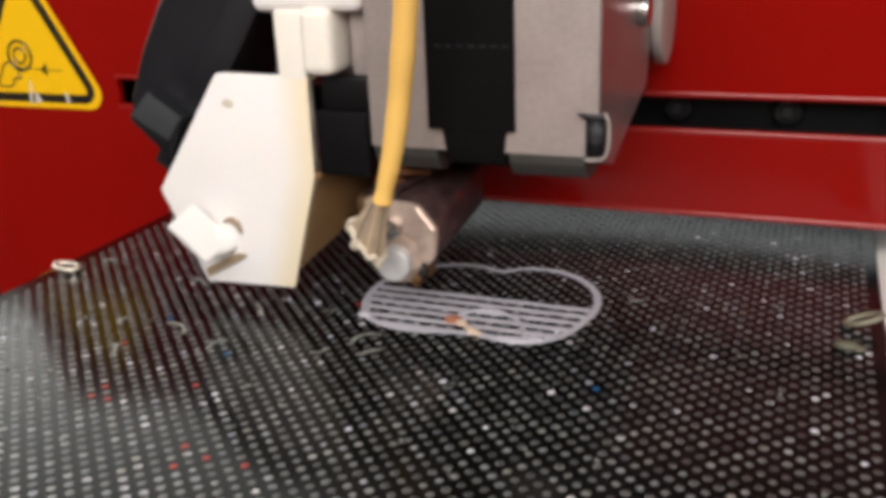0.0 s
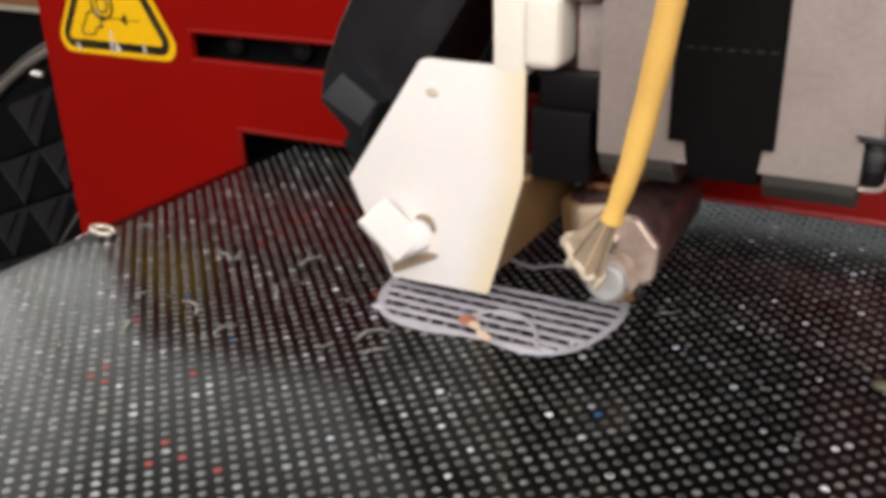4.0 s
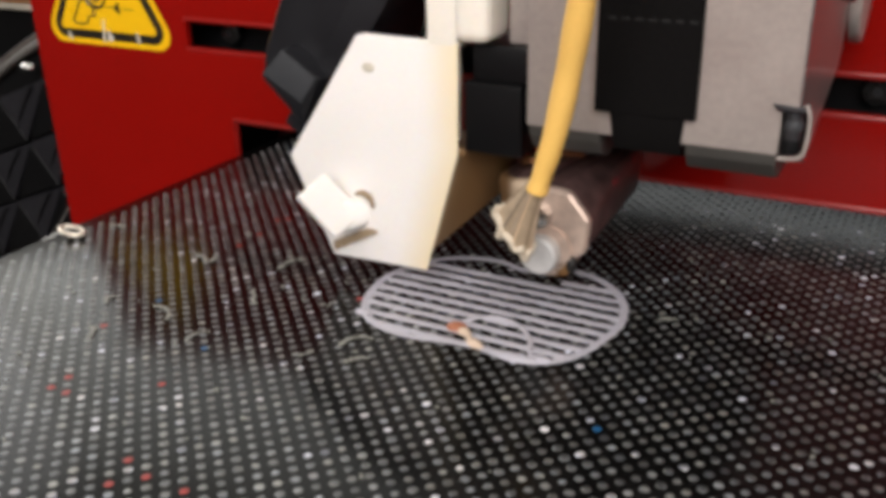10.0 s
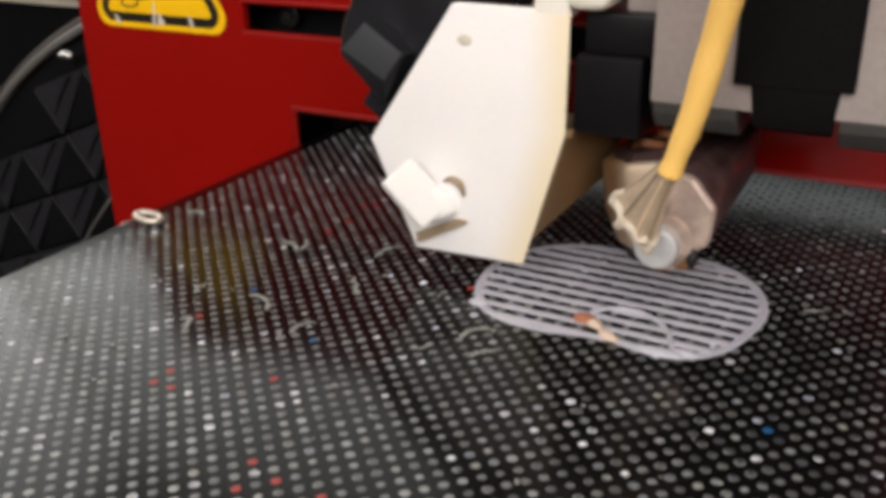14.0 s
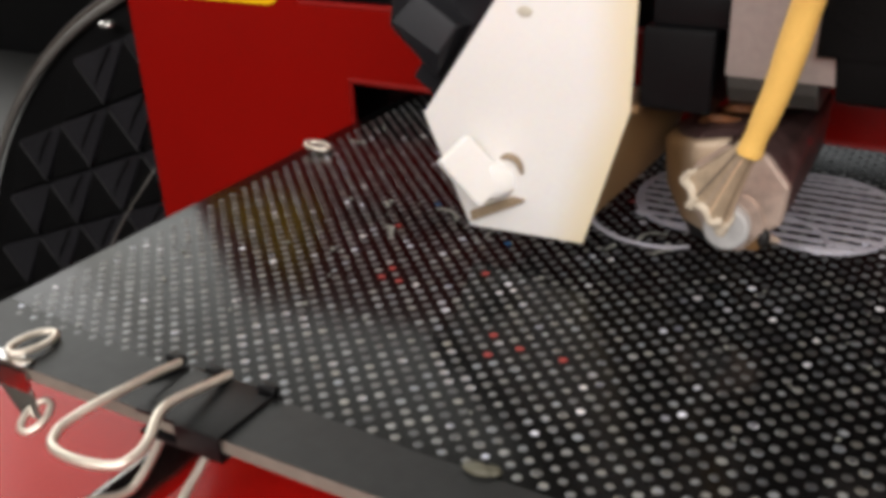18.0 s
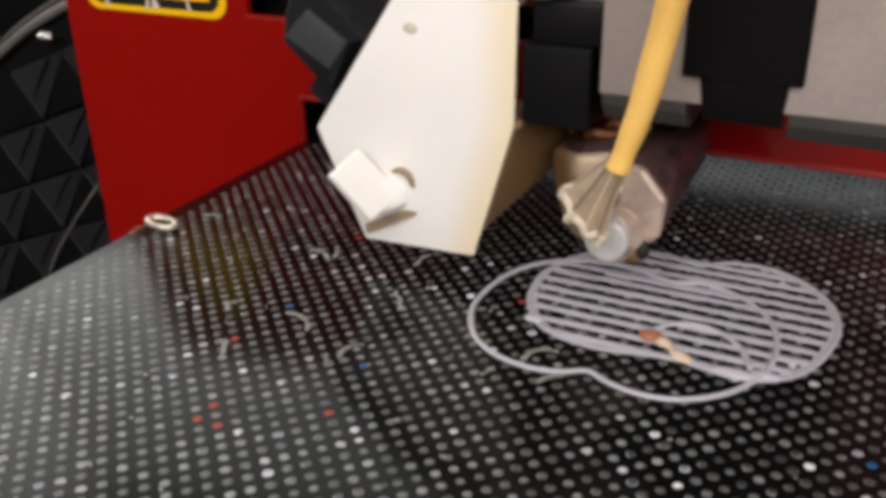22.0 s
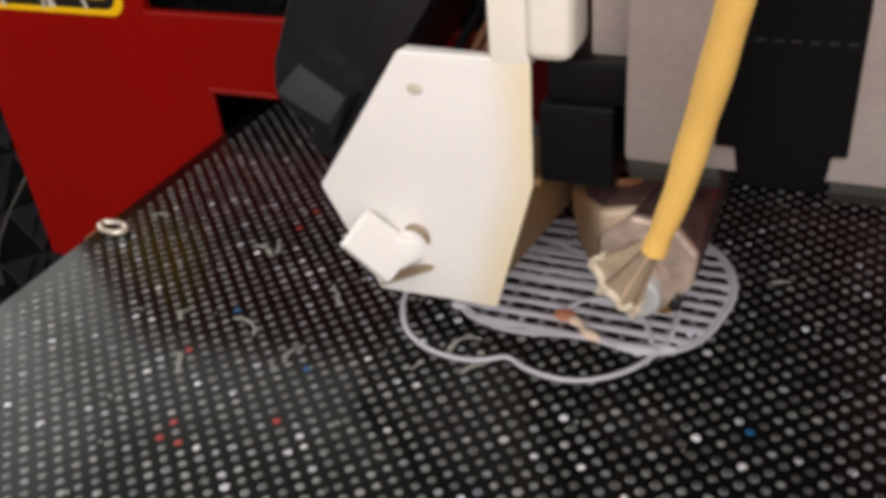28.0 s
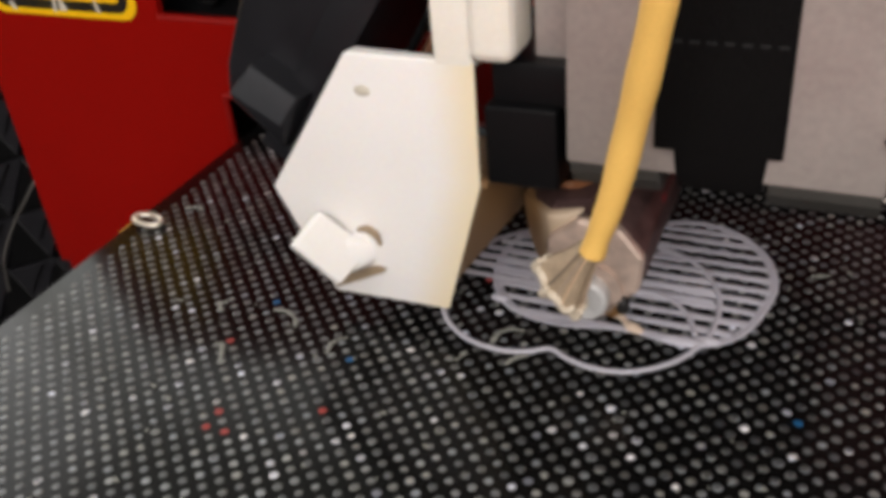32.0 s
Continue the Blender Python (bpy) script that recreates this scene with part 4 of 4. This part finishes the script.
    m.hull([(x, y, z) for x in (227.6, 229.2) for y, z in ((-69.4, 46), (-69.4, 37.8), (-60.5, 34.6), (-26, 43.5), (-24.5, 46))])
    part("side_plate", m, SIDE, b, smooth=False)
    part("motor", Mesh().box(187, 227, -70.4, -34, 40, 108).bevel(1.5), DARK_STEEL, h, "dark stepper motor body")
    # the slot in the bracket's lower corner, with a screw in it and a thin bright rim round it
    part("slot_back", Mesh().box(226.4, 230.2, -69.9, -69.4, 38.6, 46.2), BLACK, b)
    part("clip_bar", Mesh().hull([(225.2, -72.6, 46.7), (230.0, -72.6, 46.4), (230.0, -72.6, 45.6), (226.2, -72.6, 45.6), (225.6, -70.4, 46.6), (230.0, -70.4, 46.4), (230.0, -70.4, 45.6), (226.4, -70.4, 45.6)]).bevel(0.2), DARK_STEEL, b)
    part("corner_screw", Mesh().rod((228.3, -71.0, 40.8), (228.4, -71.0, 45.4), 1.3, 1.2).bevel(0.4, 3), DARK_STEEL, b, "dark corner screw")
    part("screw_head", Mesh().rod((228.2, -71.1, 39.0), (228.3, -71.1, 41.4), 1.55).bevel(0.5, 3), BLACK, b)
    # glassy highlight of the screw, put in as a blue-grey band
    part("screw_glint", Mesh().rod((228.4, -71.0, 42.6), (228.4, -71.0, 44.2), 1.42).bevel(0.3, 2), SHEEN_GREY, b, "screw's highlight as a grey band")
    part("corner_rim", Mesh().tube(smooth_curve([(229.8, -71.3, 46.6), (230.5, -71.3, 45.0), (230.6, -71.3, 42.0), (230.3, -71.3, 39.4), (229.2, -71.3, 38.3), (226.6, -71.3, 38.1)], 5, False), 0.38, 8), ALU, b)
    lug = [(x, -13 + 10.5 * math.cos(k * math.tau / 24), 56 + 10.5 * math.sin(k * math.tau / 24)) for k in range(24) for x in (229.3, 231.6)]
    part("round_lug", Mesh().hull(lug + [(x, y, 110) for x in (229.3, 231.6) for y in (-23.5, -2.5)]).bevel(0.5), ALU, b)
    part("lug_screw", Mesh().rod((229, -38, 60), (231.6, -38, 60), 3.2).bevel(0.7, 3), STEEL, b)
    part("carriage_block", Mesh().box(190, 222, -34, 11, 37, 42).bevel(1), BLACK, h)
    part("back_plate", Mesh().box(168, 228, -24, -18, 40, 100).bevel(1), BLACK, h)
    # strap down the front
    strap = part("strap", Mesh().box(197.8, 214.2, -73.2, -72.0, 42.8, 110).bevel(0.3), STRAP, h, "black woven strap")
    part("strap_end", Mesh().hull([(200.3, -73, 43.2), (212.4, -73, 43.2), (200.3, -71.6, 43.2), (212.4, -71.6, 43.2), (200.8, -71.6, 36.5), (212.0, -71.6, 36.5),
                                   (202, -62, 33.4), (211, -62, 33.4), (202, -62, 36), (211, -62, 36)]).bevel(0.4), STRAP, strap)
    for k in range(7):
        x = 199.6 + k * 2.1
        part("stitch", Mesh().box(x, x + 1.2, -73.4, -73.1, 57.6, 58.0), STITCH, strap)
    # hot end
    ring = lambda cx, cz, r, y, n=8, turn=0.3: [(cx + r * math.cos(turn + k * math.tau / n), y, cz + r * math.sin(turn + k * math.tau / n)) for k in range(n)]
    hot = part("heater", Mesh().hull(ring(188, 18.4, 8.2, -66, 12) + [(181, -40, 15), (196.5, -40, 18.5), (181, -38, 29), (197, -38, 28.5)]).bevel(0.8), HEATER, h, "brown wrapped heater block")
    for x, y, z, r in ((194.6, -57.2, 21.6, 0.9), (195.8, -53.5, 24.0, 1.3), (195.2, -49.0, 21.8, 0.8), (196.3, -44.5, 26.0, 1.2)):
        part("red_spot", Mesh().ball((x, y, z), r, (0.5, 1.3, 0.8)), RED_SPOT, hot, "dark red spot")
    part("end_plate", Mesh().hull(ring(188.2, 18.6, 8.2, -67.8) + ring(188.2, 18.6, 8.4, -65.6)).bevel(1.3, 3), PLATE, hot, "tarnished steel end plate")
    part("cap_bolt", Mesh().rod((187.8, -71.5, 14.2), (187.8, -67, 14.2), 3.7, 3.4).bevel(1.1, 3), FOIL, hot, "foil-wrapped bolt")
    part("collar", Mesh().rod((188.2, -68.6, 14.4), (188.2, -67, 14.4), 5.0).bevel(0.5), PLATE, hot)
    part("small_nut", Mesh().rod((187.2, -70, 21), (187.2, -67, 21), 2.1, sides=6).bevel(0.3), STEEL, hot)
    part("heat_shield", Mesh().hull([(172.4, -55.4, 22.6), (173.0, -48, 23.5), (172.6, -52.5, 12.5), (173.6, -46, 11), (178.4, -61.5, 9.8), (176.0, -60.6, 24.6),
                                     (180.2, -66.4, 26.0), (186.0, -66.2, 27.2), (184.0, -66.4, 10.4), (188, -64, 9.8), (186, -50, 26.5), (186, -48, 10)]).bevel(1.6, 4, 0.3), SHIELD, hot, "tan scorched heat shield")
    part("wrap_top", Mesh().hull([(173.0, -54.8, 22.4), (174.5, -46, 23.4), (176.6, -60.0, 24.6), (180.8, -65.2, 26.2), (187.0, -65.0, 27.4), (190, -48, 27.6),
                                  (174.4, -54.0, 24.0), (175.6, -46, 25.4), (178.0, -59.0, 26.4), (181.6, -63.8, 27.4), (187.0, -63.6, 28.2), (190, -48, 28.8)]).bevel(0.5, 3, 0.3), HEATER, hot)
    part("scorched_base", Mesh().hull([(177.4, -58, 9.2), (186, -63.5, 9.4), (189, -60, 9.4), (181, -47, 9.4), (178.6, -56.5, 5.4), (184, -60, 5.6), (188, -56, 5.6), (182, -48, 5)]).bevel(0.9, 2), CHAR, hot, "charred black underside")
    for run in ([(178.6, -56, 25.2), (180.6, -59.6, 28.0), (182.6, -61.0, 28.6), (185.4, -58, 27.6)], [(181.0, -52, 26.4), (183.4, -57, 29.2), (186.0, -57.6, 29.6), (189.0, -53, 28.4)]):
        part("brown_lead", Mesh().tube(smooth_curve(run, 5, False), 0.75, 8), LEAD, hot, "burnt orange lead")
    part("nozzle", Mesh().rod((183.5, -49.8, 13), (183.5, -49.8, 4), 5.0, 4.2).rod((183.5, -49.8, 4), (183.5, -49.8, 0.4), 3.2, 0.5), BRASS, hot)
    part("burnt_drip", Mesh().ball((193.0, -67.8, 12.2), 1.5, (0.8, 0.7, 1.2)), CHAR, hot, "black burnt drip")
    part("brass_spot", Mesh().rod((191.5, -68.6, 11.6), (191.5, -66, 11.6), 1.6).bevel(0.3), BRASS, hot)
    # sleeved cable
    path = smooth_curve([(192.4, -83.1, 31.4), (193.3, -83.2, 34.5), (195.2, -83.4, 41), (197.1, -83.8, 50), (199.2, -85.3, 60), (201.2, -86.8, 71), (204.2, -87.7, 90)], 6, False)
    cable = part("cable_sleeve", Mesh().tube([tuple(v) for v in path], [1.8 - 0.2 * math.sin(math.pi * min(k / 12, 1)) + 0.3 * min(k / 22, 1) + 0.06 * math.sin(k * 0.9) for k in range(len(path))], 16), YELLOW, h, "yellow fabric cable sleeve")
    # the sleeve's glass-fibre lining, flared into a hollow pleated skirt with a pale rim
    top, rim_at = Vector((192.3, -83.0, 32.2)), Vector((186.6, -78.4, 21.9))
    axis = (rim_at - top).normalized()
    long_way = Vector((2.8, -1.3, -3.2))
    short_way = axis.cross(long_way).normalized() * 2.5
    round_x, round_y = long_way.normalized() * 1.5, short_way.normalized() * 1.5

    def lining(s, k, n, inset=0.0):
        a = k * math.tau / n
        pleat = 1 + s * (0.045 * math.cos(7 * a + 0.6) + 0.06 * math.cos(4 * a + 2.0))
        flare = s ** 1.25
        across = round_x.lerp(long_way, flare) * math.cos(a) + round_y.lerp(short_way, flare) * math.sin(a)
        ragged = axis * s * s * (0.45 * math.cos(7 * a + 0.6) + 0.5 * math.cos(3 * a))
        return top.lerp(rim_at, s) + across * (pleat - inset) + ragged

    skirt, n, steps = Mesh(), 63, 9
    skirt.sharp = 1.0
    rings = [[skirt.bm.verts.new(lining(i / steps, k, n)) for k in range(n)] for i in range(steps + 1)]
    rings += [[skirt.bm.verts.new(lining(i / steps, k, n, 0.13)) for k in range(n)] for i in range(steps, 0, -1)]
    for a, b in zip(rings, rings[1:]):
        for k in range(n):
            skirt.bm.faces.new((a[k], a[(k + 1) % n], b[(k + 1) % n], b[k]))
    bmesh.ops.recalc_face_normals(skirt.bm, faces=skirt.bm.faces)
    part("frayed_lining", skirt, FIBRE, cable, "frayed glass-fibre lining")
    part("pale_rim", Mesh().tube([tuple(lining(1.0, k, n, 0.06)) for k in range(n)], [0.62 + 0.3 * math.sin(k * 0.35) ** 2 for k in range(n)], 8, True), PALE_FIBRE, cable, "pale melted rim")
    rng = random.Random(5)
    for k in (0, 2, 3, 5):
        at = int((k - 0.1) * n / 7) % n
        edge, away = lining(1.0, at, n), (lining(1.0, at, n) - rim_at).normalized()
        curl = [edge - axis * 1.6 + away * 0.3, edge + away * 0.45, edge + axis * 0.7 + away * 0.1, edge + axis * 0.3 - away * 0.7]
        part("curled_tip", Mesh().tube(smooth_curve([tuple(v) for v in curl], 4, False), [0.4 + 0.05 * i for i in range(13)], 8), PALE_FIBRE, cable, "pale curled tip")
    for k in range(14):
        at = rng.uniform(0, n)
        line = [lining(v, at, n, -0.03) for v in (0.05, 0.3, 0.55, 0.8, rng.uniform(0.9, 1.02))]
        part("frayed_strand", Mesh().tube(smooth_curve([tuple(v) for v in line], 3, False), rng.uniform(0.12, 0.2), 6), STRAND, cable)
    return h


head = print_head()


# ---- behind: a quilted bag and a dark cabinet ----
def quilted_bag():
    g = thing("quilted_bag", (-95, 70, DESK_Z), "black quilted bag of ribbed triangular patches with grey piping", "bag")
    cx, cz, r = 42, -199, 231
    rim = [(cx + r * math.cos(a), cz + r * math.sin(a)) for a in [radians(100 + 68 * k / 30) for k in range(31)]]
    rim = [(x, z) for x, z in rim if x < -8 and z > DESK_Z]
    part("body", Mesh().prism(rim + [(-184, DESK_Z), (-8, DESK_Z)], 42, 112).bevel(3, 2), QUILT, g)
    part("piping", Mesh().tube([(x, 39.5, z) for x, z in rim], 1.7, 10), PIPING, g, "grey piping")
    part("brown_binding", Mesh().tube([(x - 2.6, 43, z + 2.2) for x, z in rim], 1.6, 10), BINDING, g, "brown edge binding")
    across, down = Vector((30.5, 0, 11.5)), Vector((-16, 0, -29))
    for i in range(-9, 10):
        for j in range(-8, 9):
            o = Vector((-79.7, 41.0, -11.9)) + across * i + down * j
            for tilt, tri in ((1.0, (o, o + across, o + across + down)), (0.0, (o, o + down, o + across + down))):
                c = (tri[0] + tri[1] + tri[2]) / 3
                if (c.x - cx) ** 2 + (c.z - cz) ** 2 > (r - 14) ** 2 or c.z < DESK_Z + 14 or c.x > -20:
                    continue
                tip = [c + (v - c) * 0.93 for v in tri]
                top = [Vector((v.x, v.y - 3 + tilt * (0.05 * (v.x - c.x) + 0.08 * (v.z - c.z)), v.z)) for v in tip]
                patch = part("patch", Mesh().hull([tuple(v) for v in tip] + [tuple(v) for v in top]).bevel(0.4, 1), RIBBED_SHEEN if tilt else QUILT, g, smooth=False)
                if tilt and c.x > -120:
                    # a stitched seam across the paler patches, whose sheen is put into their colour
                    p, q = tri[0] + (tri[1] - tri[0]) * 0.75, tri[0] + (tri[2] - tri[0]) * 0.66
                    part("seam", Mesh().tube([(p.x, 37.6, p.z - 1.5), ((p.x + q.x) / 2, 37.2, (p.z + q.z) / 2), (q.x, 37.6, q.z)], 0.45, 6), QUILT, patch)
    part("stud", Mesh().ball((-54, 36, 4), 2.6, (1.5, 1, 0.6)), STEEL, g, "bright metal ring")
    # thin highlight along the black gusset's edge, put in as a grey tube
    part("gusset_highlight", Mesh().tube(smooth_curve([(-38, 33, -50), (-43.5, 30, -58), (-57, 30, -73), (-71, 30, -92), (-80, 33, -112)], 5, False), 0.45, 8), PIPING, g)


quilted_bag()


def cabinet():
    c = thing("dark_cabinet", (-370, 550, DESK_Z), "dark cabinet with a wooden top behind the printer", "cabinet")
    part("body", Mesh().box(-900, -60, 420, 690, DESK_Z, -58).bevel(3), QUILT, c)
    part("pale_trim", Mesh().box(-902, -58, 412, 420, -58, -51).bevel(1), SCUFF_DENT, c)
    part("wooden_top", Mesh().box(-905, -50, 408, 695, -51, -26).bevel(2), WOOD, c)


cabinet()


def motions():
    for ob, at in riders:
        walk(ob, [(t, pose(at[0] * MM, (at[1] + v) * MM, at[2] * MM)) for t, v in BED])
    walk(head, [(t, pose((HEAD_AT[0] + v) * MM, HEAD_AT[1] * MM, HEAD_AT[2] * MM)) for t, v in HEAD])
    for ob, t in laid:
        low, up = pose(0, 0, -0.0022), pose(0, 0, 0)
        t = max(t, 0.2)
        walk(ob, [(0, low), (32.0, low)] if t > 32 else [(0, low), (t - 0.1, low), (t, up), (32.0, up)] if t < 31.9 else [(0, low), (t - 0.1, low), (32.0, up)])


motions()
